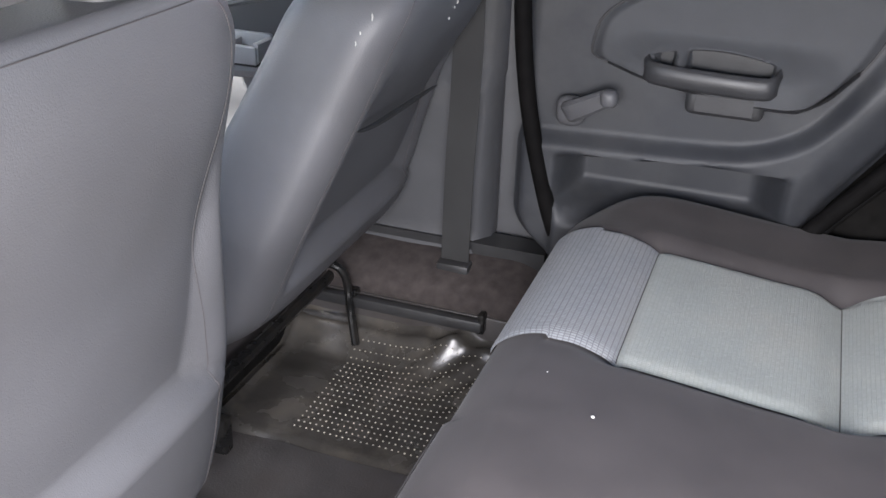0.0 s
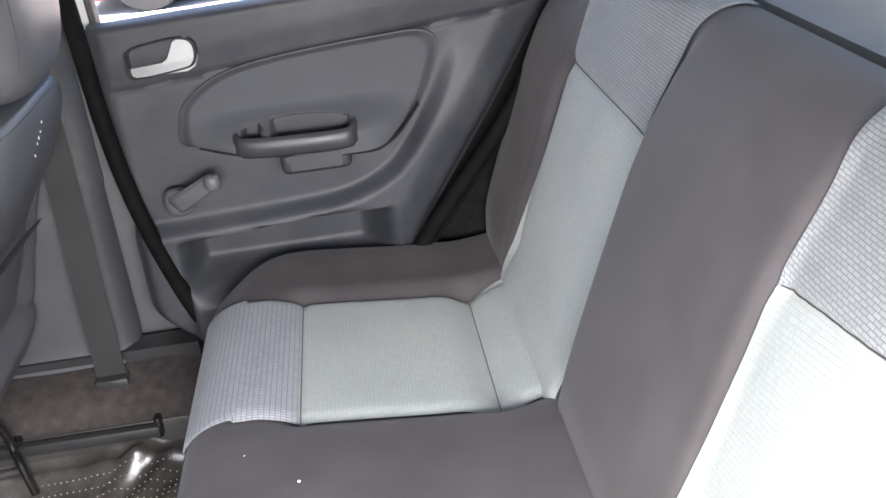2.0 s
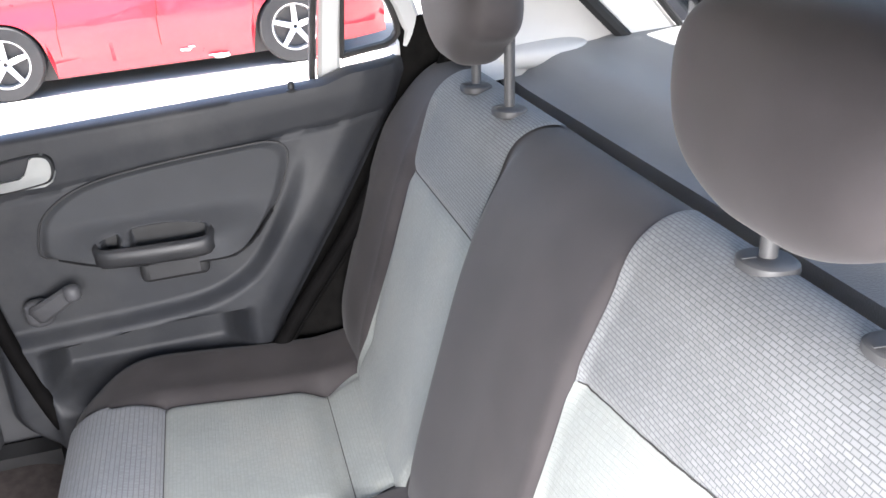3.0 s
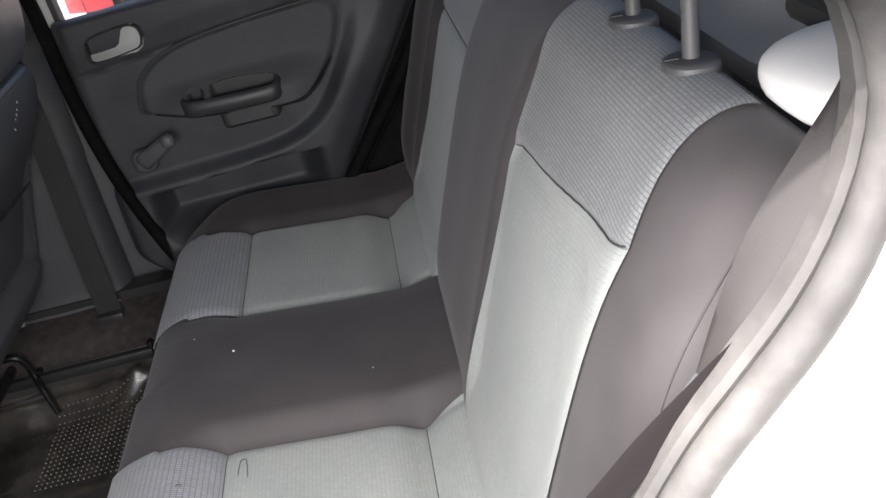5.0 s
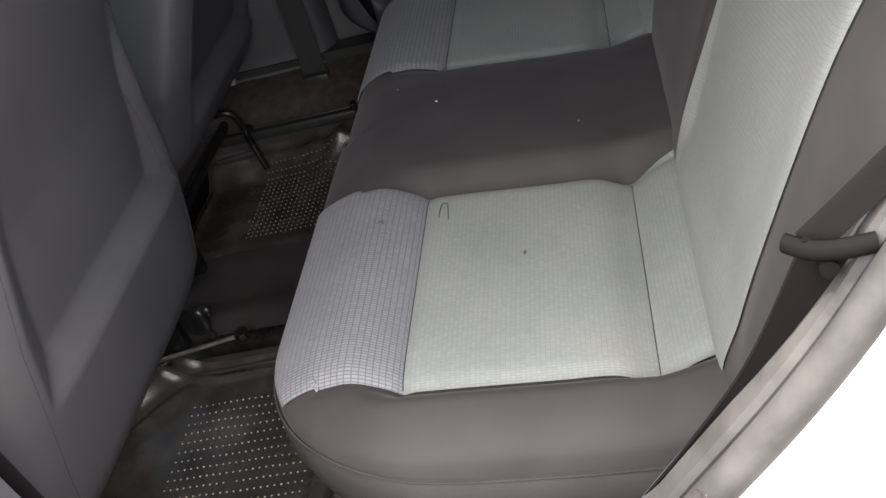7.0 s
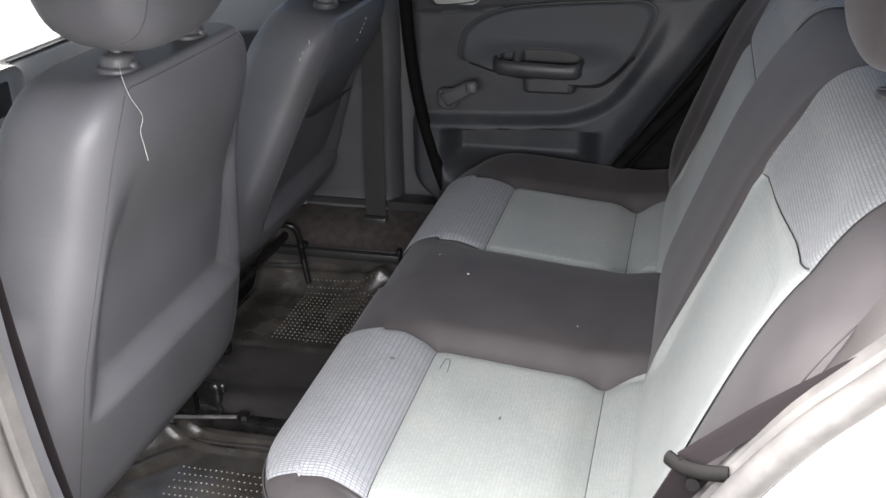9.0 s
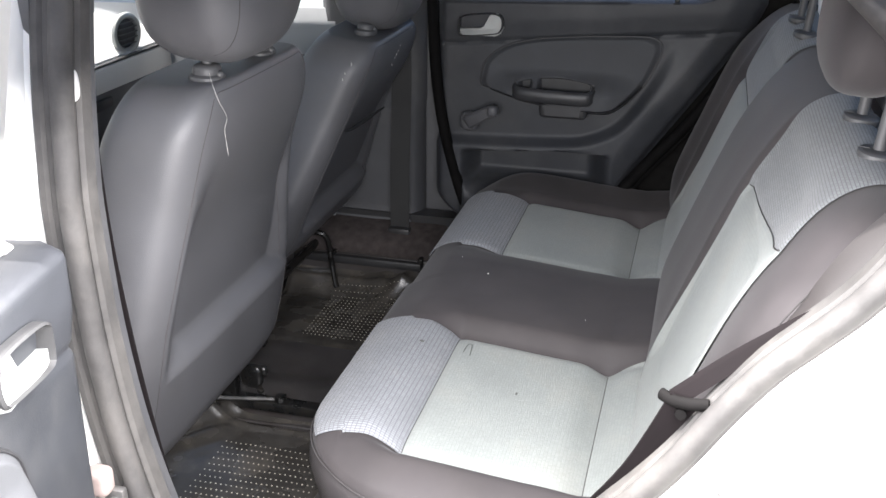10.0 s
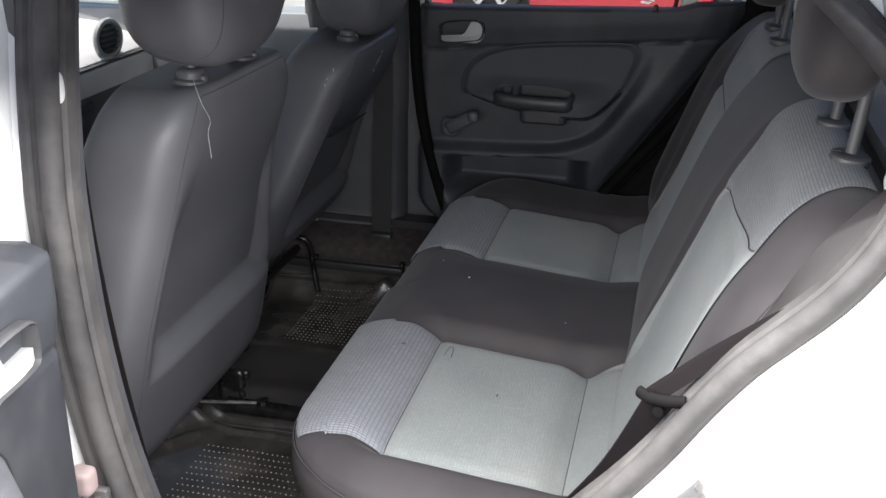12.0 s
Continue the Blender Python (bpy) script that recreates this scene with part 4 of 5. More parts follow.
bm = bmesh.new()
ys = lin(BY0, BY1, 170)
rows = [[backrest(u, y) for y in ys] for u in lin(0, 1, 120)]
vs = sheet(bm, rows)
bmesh.ops.recalc_face_normals(bm, faces=bm.faces[:])
back = part("backrest", bm, M_DARK, bench, "dark charcoal cloth backrest", smooth=60)
uk = [i / 900 for i in range(901)]
ubk = lambda z: min((q for q in uk if BACK(q).x < .66), key=lambda q: abs(BACK(q).z - z))
utopk = min(uk, key=lambda q: abs(BACK(q).x - .690) + (0 if BACK(q).z > 1.03 else 1))
UB0, UB1 = ubk(.585), ubk(.908)
UJOIN = [UB1 + (ubk(.966) - UB1) * i / 80 for i in range(81)]
for a, b in (IN_L, IN_R):
    a2, b2 = (.108, .432) if a < .5 else (.774, 1.108)
    near = a < .5
    join = lambda t: UJOIN[round((62 * max(0, 1 - t / .95) + 18 * max(0, 1 - t / .30) ** 2) * near)]
    part("back_insert", panel(backrest, lambda t: (UB0, join(t)), lambda s: (a2 - (.064 * s if a < .5 else 0), b2 + .02 * (1 - s) ** 2), 60, 50), M_PALE, back, "pale grey-green woven cloth")
    part("upper_insert", panel(backrest, lambda t: (join(t), utopk), lambda s: ((a2 - .064 + .030 * s if a < .5 else a2 + .006 * math.sin(math.pi * s)), b2 + (.037 * s if a > .5 else .022 * s * s - .005 * math.sin(math.pi * s))), 60, 60), M_MESH, back, "blue-grey striped mesh cloth")
    bm = bmesh.new()
    ya = a2 - (.060 if a < .5 else -.004)
    tube(bm, [backrest(join(t), ya + (b2 - .004 - ya) * t) + Vector((-.0032, 0, .0018)) for t in lin(0, 1, 40)], .0007, 5)
    part("cloth_seam", bm, M_PIPE, back)
# side panels closing the backrest, with a stitched edge
for yy, o in ((BY0, -1), (BY1, 1)):
    edge = [backrest(u, yy) for u in lin(0, 1, 120)]
    mid = sum(edge, Vector()) / len(edge)
    bm = bmesh.new()
    sheet(bm, [[p.lerp(mid, f) + Vector((0, o * .010 * math.sin(min(1, f * 2.6) * math.pi / 2), 0)) for p in edge] for f in lin(0, .97, 14)])
    bmesh.ops.recalc_face_normals(bm, faces=bm.faces[:])
    part("side_panel", bm, M_SIDEV, back, "satin brown-grey vinyl side of the backrest", smooth=60)
    bm = bmesh.new()
    tube(bm, [backrest(u, yy - o * .010) + Vector((-.0004, o * .0004, 0)) for u in lin(.05, .46, 70)], .0007, 6)
    part("side_seam", bm, M_PIPE, back)


def ribbon(left, right, n, m, bulge):
    """A strip of cloth between two curves, bowed towards the door frame."""
    a, b = curve(left, n), curve(right, n)
    return [[p.lerp(q, g) + Vector((0, bulge * math.sin(math.pi * g), 0)) for g in lin(0, 1, m)] for p, q in zip(a, b)]



# ---- headrests ----
def headrest(name, label, cx, y, z0, rods, half, zc, mat, tilt, post, collar_mat, group, lobe=0.0, ahead=0.0, aside=0.0):
    t = thing(name, label, "headrest", group=group, at=(cx, y, z0))
    m = Matrix.Translation((cx, y, z0)) @ Matrix.Rotation(tilt, 4, "Y")
    def w(p):
        p = p.copy()
        if lobe and p.z < 0:
            p.z *= 1 - lobe * sstep(.03, .11, abs(p.y))
        p.x += -.25 * max(0, p.z) ** 2 * 6 * .2
        p.y *= 1 - .12 * max(0, -p.z / half[2])
        return p
    bm = bmesh.new()
    blob(bm, (ahead, aside, zc), half, (2.9, 3.2), 72, 44, w)
    bmesh.ops.transform(bm, matrix=m, verts=bm.verts[:])
    part("pad", bm, mat, t, smooth=80)
    for c in (() if lobe else (-.74, .74)):
        line = []
        for sx in (1, -1):
            for q in (lin(-.93, .93, 30) if sx > 0 else lin(.93, -.93, 30)):
                k = (1 - abs(q) ** 2.9) ** (3.2 / 2.9) - abs(c) ** 3.2
                if k > 0:
                    p = w(Vector((sx * half[0] * k ** (1 / 3.2), c * half[1], q * half[2])))
                    line.append(m @ (p * 1.001 + Vector((ahead, aside, zc))))
        bm = bmesh.new()
        tube(bm, line, .0006, 5, up=(0, 1, 0))
        part("pad_seam", bm, M_PIPE, t)
    for s in (-1, 1):
        bm = bmesh.new()
        tube(bm, [m @ Vector((0, s * rods / 2, a)) for a in (-.05, 0, zc)], post, 12)
        part("rod", bm, M_ROD, t)
        bm = bmesh.new()
        if lobe:
            blob(bm, (0, s * rods / 2, .003), (.021, .025, .0065), (4, 2.4), 28, 10)
            box(bm, (-.021, s * rods / 2 - .001, .0095), (-.010, s * rods / 2 + .001, .0102))
        else:
            blob(bm, (0, s * rods / 2, .002), (.021, .024, .007), (4, 2.4), 28, 10)
            blob(bm, (0, s * rods / 2, .010), (.0165, .0185, .011), (3.4, 2.4), 24, 10)
            blob(bm, (.016, s * rods / 2, .008), (.006, .006, .005), (2.4, 2.4), 14, 8)
        bmesh.ops.transform(bm, matrix=m, verts=bm.verts[:])
        part("collar", bm, collar_mat, t, "grey plastic rod collar")
    return t


for x, y, lobe in ((.660, .242, .08), (.634, .936, .35)):
    headrest("headrest", "dark grey rear headrest on two posts", x, y, 1.035, .150, (.045, .136, .076), .128, M_DARK, .08, .0068, M_ROD, "rear headrests", lobe, -.030)

# ---- front seats ----
FS_Y = .283


def seat_back_x(z):
    return -.088 + .24 * (z - 1.0)


def seat_half(z):
    kt = min(1, max(0, (z - .992) / .0745))
    hw = interp(z, [.50, .60, .75, .84, .92, 1.0, 1.066], [.258, .264, .254, .231, .211, .196, .188])
    hw -= .056 * (1 - math.sqrt(max(0, 1 - kt * kt)))
    return hw, interp(z, [.50, .7, .95, 1.02], [.085, .085, .074, .072]) - .022 * (1 - math.sqrt(max(0, 1 - kt * kt)))


def ramp(a, b, x):
    """A straight slope from 0 at a to 1 at b, with slightly softened ends."""
    t = min(1, max(0, (x - a) / (b - a)))
    return .8 * t + .2 * t * t * (3 - 2 * t)


def front_seat(label, y0, dx, dz=0.0, lean=0.0, foot=.505, skew=.030):
    t = thing("bucket_seat", label, "car seat", group="front seats", at=(-.4 + dx, y0, .36))
    off = Vector((dx, 0, dz))
    tip = Matrix.Translation((-.14 + dx, 0, 1.0 + dz)) @ Matrix.Rotation(lean, 4, "Y") @ Matrix.Translation((.14 - dx, 0, -1.0 - dz))
    bm = bmesh.new()
    rows = []
    NR = 110
    rear = [math.sin(a) for a in lin(-math.pi / 2, math.pi / 2, 128)]
    for i in range(NR + 1):
        f = i / NR
        z = foot + (1.066 - foot) * math.sin(f * math.pi / 2) ** 1.15 if f > 0 else foot
        hw, th = seat_half(z)
        kt = max(0, (z - 1.012) / .0545)
        xc = seat_back_x(z) - th - .020 * (1 - math.sqrt(max(0, 1 - kt * kt)))
        r = []
        for n in rear + rear[-2:0:-2]:
            back_side = len(r) < len(rear)
            px = th * max(0, 1 - abs(n) ** 6) ** (1 / 4.0) * (1 if back_side else -1)
            x, y = xc + px, y0 + hw * n + skew * sstep(1.0, .55, z)
            if back_side:
                # hollow for the knees, with creased edges
                nr = interp(z, [.66, .70, .86], [.690, .695, .86])
                wid = ramp(min(.99, nr + .24), nr, n) * ramp(-.78, -.55, n)
                low = ramp(.672, .703, z)
                hi = sstep(1.00, .82, z)
                x -= .031 * min(wid, low) * hi
                if z < foot + .055:
                    x -= .02 * ((foot + .055 - z) / .055) ** 2
            r.append(tip @ (Vector((x, y, z)) + off))
        rows.append(r)
    vs = sheet(bm, rows, close_u=True)
    bm.faces.new(vs[0][::-1])
    bm.faces.new(vs[-1])
    bmesh.ops.recalc_face_normals(bm, faces=bm.faces[:])
    part("backrest", bm, M_BACKV, t, "dark grey vinyl back with a knee hollow", smooth=55)
    # stitched seams down both edges of the back
    top_i = next(i for i in range(NR) if rows[i][64].z > rows[NR][64].z - .010)
    for k in (25, len(rear) - 26):
        bm = bmesh.new()
        tube(bm, [rows[i][k] + Vector((.0003, 0, 0)) for i in range(6, top_i - 2)], .0005, 5)
        part("seam", bm, M_PIPE, t)
    bm = bmesh.new()
    tube(bm, [rows[top_i - 2][25]] + [rows[top_i][k] + Vector((.0003, 0, .0003)) for k in range(28, len(rear) - 28)] + [rows[top_i - 2][len(rear) - 26]], .0005, 5)
    part("seam", bm, M_PIPE, t)
    # cushion
    bm = bmesh.new()
    blob(bm, Vector((-.60, y0, .50)) + off, (.22, .235, .080), (3.2, 4), 48, 20, lambda p: Vector((p.x, p.y, p.z + .10 * -(p.x) * .5)))
    part("cushion", bm, M_DARK, t, smooth=70)
    # base frame, rails, recliners, levers
    bm = bmesh.new()
    box(bm, Vector((-.72, y0 - .19, .395)) + off, Vector((-.40, y0 + .19, .44)) + off, .01)
    part("base_frame", bm, M_VOID, t)
    for s, ry in ((-1, -.205), (1, .295)):
        zr = floor_z(-.25, y0 + ry) - FZ + .008 * (abs(y0 + ry - CY) < .12)
        bm = bmesh.new()
        hidden = y0 > CY and s < 0          # this rail ends under the seat
        box(bm, (-.76 + dx, y0 + ry - .014, .325 + zr), ((-.36 if hidden else -.105) + dx, y0 + ry + .014, .345 + zr), .004)
        rail = part("seat_rail", bm, M_BLACK, t)
        bm = bmesh.new()
        box(bm, (-.72 + dx, y0 + ry - .010, .345 + zr), (-.31 + dx, y0 + ry + .010, .40 + zr * .5), .003)
        part("runner", bm, M_BLACK, rail)
        bm = bmesh.new()
        bolt = -.40 if hidden else -.225
        tube(bm, [(bolt + dx, y0 + ry, .345 + zr), (bolt + dx, y0 + ry, .355 + zr)], .011, 8, up=(1, 0, 0))
        part("rail_bolt", bm, M_BLACK, rail)
        if y0 < CY and s > 0:
            bm = bmesh.new()
            tube(bm, [(-.37 + dx, y0 + ry - .035, .350 + zr), (-.235 + dx, y0 + ry - .006, .350 + zr)], .0038, 8)
            part("release_rod", bm, M_STEEL, rail)
        if y0 > CY and s < 0:
            continue
        hinge = y0 + s * .258
        bm = bmesh.new()
        blob(bm, (-.262 + dx, hinge, .432 + dz), (.022, .010, .024), (3, 3), 18, 10)
        blob(bm, (-.245 + dx, hinge + s * .008, .440 + dz), (.011, .008, .011), (2.6, 2.6), 14, 8)
        tube(bm, curve([(-.262 + dx, hinge, .425 + dz), (-.250 + dx, hinge + .006, .400 + dz), (-.255 + dx, hinge + .012, .375 + zr)], 10), .006, 8)
        part("hinge_bracket", bm, M_BLACK, t, "glossy black seat hinge bracket")
        if (s > 0) == (y0 < CY):
            continue
        bm = bmesh.new()
        sweep(bm, curve([(-.30 + dx, y0 + s * .262, .45), (-.25 + dx, y0 + s * .268, .52), (-.235 + dx, y0 + s * .262, .60)], 8), rect(.05, .012, .004), up=(0, 1, 0))
        part("recliner", bm, M_BLACK, t)
    bm = bmesh.new()
    tube(bm, [(-.34 + dx, y0 - .20, .43), (-.34 + dx, y0 + .20, .43)], .010, 8)
    part("cross_tube", bm, M_BLACK, t)
    return t


RS_DX = -.045
front_seat("dark grey vinyl front seat seen from behind, loose thread hanging", FS_Y, 0.0)
front_seat("dark grey vinyl front seat with a torn slit in its back", 1.008, RS_DX, -.078, radians(9), .600, 0.0)
for y, dx, dz, zc, aside in ((.266, 0.0, 0.0, .131, -.028), (1.006, RS_DX, -.076, .110, .008)):
    headrest("front_headrest", "smooth dark grey vinyl headrest on two posts", -.116 + dx, y, 1.064 + dz, .156, (.078, .134, .112), zc, M_BACKV, .06, .0068, M_ROD, "front headrests", 0.0, 0.0, aside)

# slit in the back of the far seat
bm = bmesh.new()
pts = curve([(-.178, .835, .815), (-.186, .90, .802), (-.188, .97, .797), (-.185, 1.04, .797), (-.178, 1.09, .800)], 20)
sweep(bm, pts, circle(.0032, 6), up=(1, 0, 0), scale=lambda f: .25 + math.sin(f * math.pi) ** .5)
solo("torn_slit", bm, M_TEAR, "thin black slit torn in the vinyl seat back", "tear")

# pale scuffs on the same seat back
for x, y, z, w in ((-.1215, 1.023, .948, .0022), (-.1235, 1.016, .938, .0016), (-.126, 1.012, .932, .0026), (-.1285, 1.008, .926, .0020), (-.1335, 1.004, .912, .0018),
                   (-.156, .8255, .948, .0034), (-.166, .8165, .932, .0018), (-.170, .8135, .921, .0024)):
    bm = bmesh.new()
    blob(bm, (x, y, z), (.0008, w * .45, w * 1.1), (2.2, 2.2), 14, 8, lambda q: q * (1 + .6 * noise.noise(q * 500)))
    solo("scuff_mark", bm, M_THREAD, "small white scuff on the vinyl seat back", "mark", group="seat scuffs")

# thread hanging from the near headrest post
bm = bmesh.new()
tube(bm, curve([(-.112, .186, 1.078), (-.094, .156, 1.070), (-.083, .148, 1.050), (-.080, .161, 1.026), (-.081, .155, 1.012), (-.084, .163, .992), (-.087, .171, .974)], 40), .00032, 5)
solo("loose_thread", bm, M_THREAD, "pale loose thread hanging down the seat back", "thread")
bm = bmesh.new()
blob(bm, (-.117, .193, 1.082), (.003, .005, .004), (2.2, 2.2), 14, 8, lambda p: p * (1 + .4 * noise.noise(p * 160)))
solo("lint_tuft", bm, M_LINT, "pale tuft of lint on a headrest post", "lint")


# ---- floor mats ----
def mat_z(x, y):
    return floor_z(x, y)


def floor_mat(label, x0, x1, y0, y1, dots, curl, climb=0.0, joined=False):
    t = thing("floor_mat", label, "floor mat", group="floor mats", at=((x0 + x1) / 2, (y0 + y1) / 2, FZ))
    def z(x, y):
        d = min(x - x0, x1 - x, (y - y0) if not joined else 1, y1 - y)
        base = FZ + .009 - (.006 * sstep(.03, 0, y - y0) if joined else 0)
        for (a, b, h, r) in curl:
            q = math.hypot(x - a, y - b)
            base += h * max(0, 1 - q / r) ** 1.5 * (1 + .45 * math.sin((x - y) * 95 + a * 40))
        base += .006 * (1 - sstep(.0, .012, abs(d - .028)))         # raised rim
        base += .010 * sstep(.012, 0, d)
        base += climb * sstep(y1 - .075, y1, y)
        base += .0025 * noise.noise(Vector((x * 12, y * 12, 5)))
        return base
    def corner(x, y):
        r = .05
        cx, cy = min(max(x, x0 + r), x1 - r), min(max(y, y0 + r), y1 - r)
        d = math.hypot(x - cx, y - cy)
        if d > r:
            k = r / d
            return cx + (x - cx) * k, cy + (y - cy) * k
        return x, y
    rows = []
    for x in lin(x0, x1, 72):
        r = []
        for y in lin(y0, y1, 84):
            a, b = corner(x, y)
            r.append(Vector((a, b, z(x, y))))
        rows.append(r)
    bm = bmesh.new()
    slab(bm, rows, Vector((0, 0, -.005)))
    part("mat_sheet", bm, M_RUBBER, t, smooth=50)
    bm = bmesh.new()
    dx0, dx1, nx, dy0, dy1, ny = dots
    rng = random.Random(4)
    for i in range(nx):
        for j in range(ny):
            x, y = dx0 + (dx1 - dx0) * i / (nx - 1), dy0 + (dy1 - dy0) * j / (ny - 1)
            if rng.random() < .01:
                continue
            q = Vector((x, y, z(x, y)))
            ring = [bm.verts.new(q + Vector((.0016 * math.cos(a), .0016 * math.sin(a), .0002))) for a in lin(0, 2 * math.pi, 6)[:-1]]
            c = bm.verts.new(q + Vector((0, 0, .0018)))
            for k in range(6):
                bm.faces.new((ring[k], ring[(k + 1) % 6], c))
    part("raised_dots", bm, M_DOT, t, "rows of small dusty raised dots", kind="stuff")
    return t


floor_mat("black rubber floor mat with raised dots, wet-looking corner", -.46, -.045, .175, .565, (-.292, -.092, 22, .205, .480, 17),
          [(-.40, .52, .035, .13), (-.36, .56, .02, .10)])
floor_mat("black rubber floor mat with raised dots, crumpled edge", -.46, -.045, .865, 1.172, (-.318, -.09, 25, .915, 1.135, 18),
          [(-.15, 1.13, .022, .10), (-.08, 1.08, .018, .07), (-.12, 1.03, .010, .06)], .045, True)

# ---- far sill: carpeted box with a cable duct along it ----
bm = bmesh.new()
rows = []
for x in lin(-.75, .06, 40):
    rows.append([Vector((x, y, z + .004 * noise.noise(Vector((x * 10, y * 10, 1))) - .03 * sstep(-.10, .0, x))) for y, z in
                 ((1.172, .408), (1.168, .425), (1.176, .445), (1.20, .460), (1.24, .475), (1.30, .482), (1.34, .48))])
slab(bm, rows, Vector((0, .02, -.02)))
solo("sill_carpet", bm, M_SILLC, "brown carpeted box along the far door sill", "sill", kind="structure", smooth=60)
bm = bmesh.new()
box(bm, (-.75, 1.166, .30), (.05, 1.178, .415), .004)
solo("sill_board", bm, M_TUNNEL, "black board under the far sill carpet", "trim", kind="structure")
bm = bmesh.new()
box(bm, (-.40, 1.146, .395), (-.115, 1.165, .415), .005)
duct = solo("cable_duct", bm, M_BPLAST, "black plastic cable duct beside the far sill", "cable duct")
bm = bmesh.new()
box(bm, (-.124, 1.150, .392), (-.113, 1.172, .426), .003)
part("duct_clip", bm, M_BLACK, duct)
bm = bmesh.new()
box(bm, (-.342, 1.150, .392), (-.328, 1.172, .424), .003)
part("duct_clip", bm, M_BLACK, duct)
bm = bmesh.new()
tube(bm, curve([(-.39, 1.12, .475), (-.352, 1.125, .478), (-.335, 1.13, .455), (-.328, 1.13, .40), (-.315, 1.12, .345)], 20), .0065, 10)
solo("curved_bar", bm, M_BLACK, "bent glossy black seat bar near the far sill", "seat bar")
bm = bmesh.new()
tube(bm, [(-.43, 1.16, .36), (-.335, 1.15, .372)], .006, 8)
solo("release_rod", bm, M_STEEL, "thin worn steel release rod", "rod")

# wiring and clips beside the near rail
bm = bmesh.new()
tube(bm, curve([(-.33, .17, .405), (-.29, .185, .415), (-.262, .20, .395), (-.27, .205, .35)], 16), .015, 10)
solo("seat_bracket", bm, M_BLACK, "shiny black bracket at the near seat corner", "bracket")
bm = bmesh.new()
tube(bm, curve([(-.265, .195, .345), (-.25, .19, .356), (-.235, .20, .356), (-.232, .215, .343), (-.25, .218, .341)], 12), .005, 8)
solo("anchor_clip", bm, M_STEEL, "small worn steel clip on the floor", "clip")
bm = bmesh.new()
tube(bm, curve([(-.235, .20, .345), (-.21, .205, .352), (-.195, .215, .343)], 10), .006, 8)
solo("cable_end", bm, M_BLACK, "short black cable on the floor", "cable")

# ---- pillars inside, belts ----
bm = bmesh.new()
rows = []
for z in lin(.46, 1.38, 50):
    b = .022 * sstep(.775, .755, z) + .012 * sstep(.50, .47, z) - .009 * sstep(.903, .911, z)
    y = 1.285 - b - max(0, z - 1.0) ** 1.3 * .30
    rows.append([Vector((x, y + .03 * sstep(.02, 0, min(x + .40, -.150 - x)), z)) for x in lin(-.40, -.150, 24)])
slab(bm, rows, Vector((0, .03, 0)))
solo("pillar_cover", bm, M_TRIM, "dusty grey plastic cover of the far centre pillar", "pillar", kind="structure", smooth=60)
bm = bmesh.new()
rows = [[Vector((x, 1.255, z)) for x in lin(-.42, -.05, 10)] for z in (.455, .487, .495)]
slab(bm, rows, Vector((0, .05, 0)))
solo("scuff_strip", bm, M_BPLAST, "black scuff strip over the far sill", "trim", kind="structure")


def webbing(bm, pts, w, side, n=30, th=.0016):
    """A flat strap along pts, with its width along side."""
    c = curve(pts, n)
    a = [[p + Vector(side(i / n)) * (w / 2) * s for s in lin(-1, 1, 4)] for i, p in enumerate(c)]
    slab(bm, a, Vector((0, th, th)))
    return bm


belt = thing("seat_belt", "dark belt webbing hanging down the far centre pillar", "seat belt", group="seat belts", at=(-.18, 1.22, .46))
bm = bmesh.new()
webbing(bm, [(-.185, 1.19, 1.22), (-.183, 1.225, 1.0), (-.182, 1.228, .80), (-.186, 1.222, .62), (-.188, 1.224, .46)], .046, lambda f: (1, 0, 0))
part("webbing", bm, M_TYRE, belt)
bm = bmesh.new()
box(bm, (-.214, 1.206, .452), (-.160, 1.236, .474), .005)
part("anchor", bm, M_BPLAST, belt)

belt = thing("seat_belt", "dark belt webbing behind the near centre pillar seal", "seat belt", group="seat belts", at=(-.14, -.06, .50))
bm = bmesh.new()
webbing(bm, [(-.150, -.035, 1.24), (-.150, -.045, 1.0), (-.135, -.045, .80), (-.105, -.045, .60), (-.09, -.04, .52)], .046, lambda f: (.93, .3, .1))
part("webbing", bm, M_WEB, belt)
bm = bmesh.new()
box(bm, (-.115, -.065, .49), (-.065, -.02, .54), .01)
part("anchor", bm, M_BPLAST, belt)

belt = thing("seat_belt", "dark maroon belt with metal tongue beside the near bolster", "seat belt", group="seat belts", at=(.47, -.07, .60))
# one belt in two tones: paler where lit, darker where shaded
bm = bmesh.new()
slab(bm, ribbon([(.680, -.050, 1.112), (.666, -.060, 1.090), (.640, -.066, 1.062), (.612, -.068, 1.028), (.592, -.068, .993), (.579, -.070, .966), (.566, -.080, .948)],
                [(.690, -.078, 1.098), (.668, -.086, 1.076), (.650, -.091, 1.042), (.630, -.093, 1.010), (.606, -.093, .982), (.584, -.093, .964), (.570, -.090, .951)], 36, 8, -.004), Vector((.0012, .0012, 0)))
part("upper_webbing", bm, M_WEBLIT, belt, "maroon-brown webbing, light on its flat side put in the colour", smooth=60)
bm = bmesh.new()
side = Vector((.55, -.45, -.70)).normalized()
webbing(bm, [Vector(p) for p in ((.664, -.092, 1.062), (.645, -.097, 1.028), (.610, -.098, .982), (.570, -.096, .948), (.530, -.094, .914), (.500, -.094, .886), (.478, -.092, .864))], .016, lambda f: side)
part("twisted_webbing", bm, M_WEB, belt, "twisted stretch of webbing, coloured darker for shade")
bm = bmesh.new()
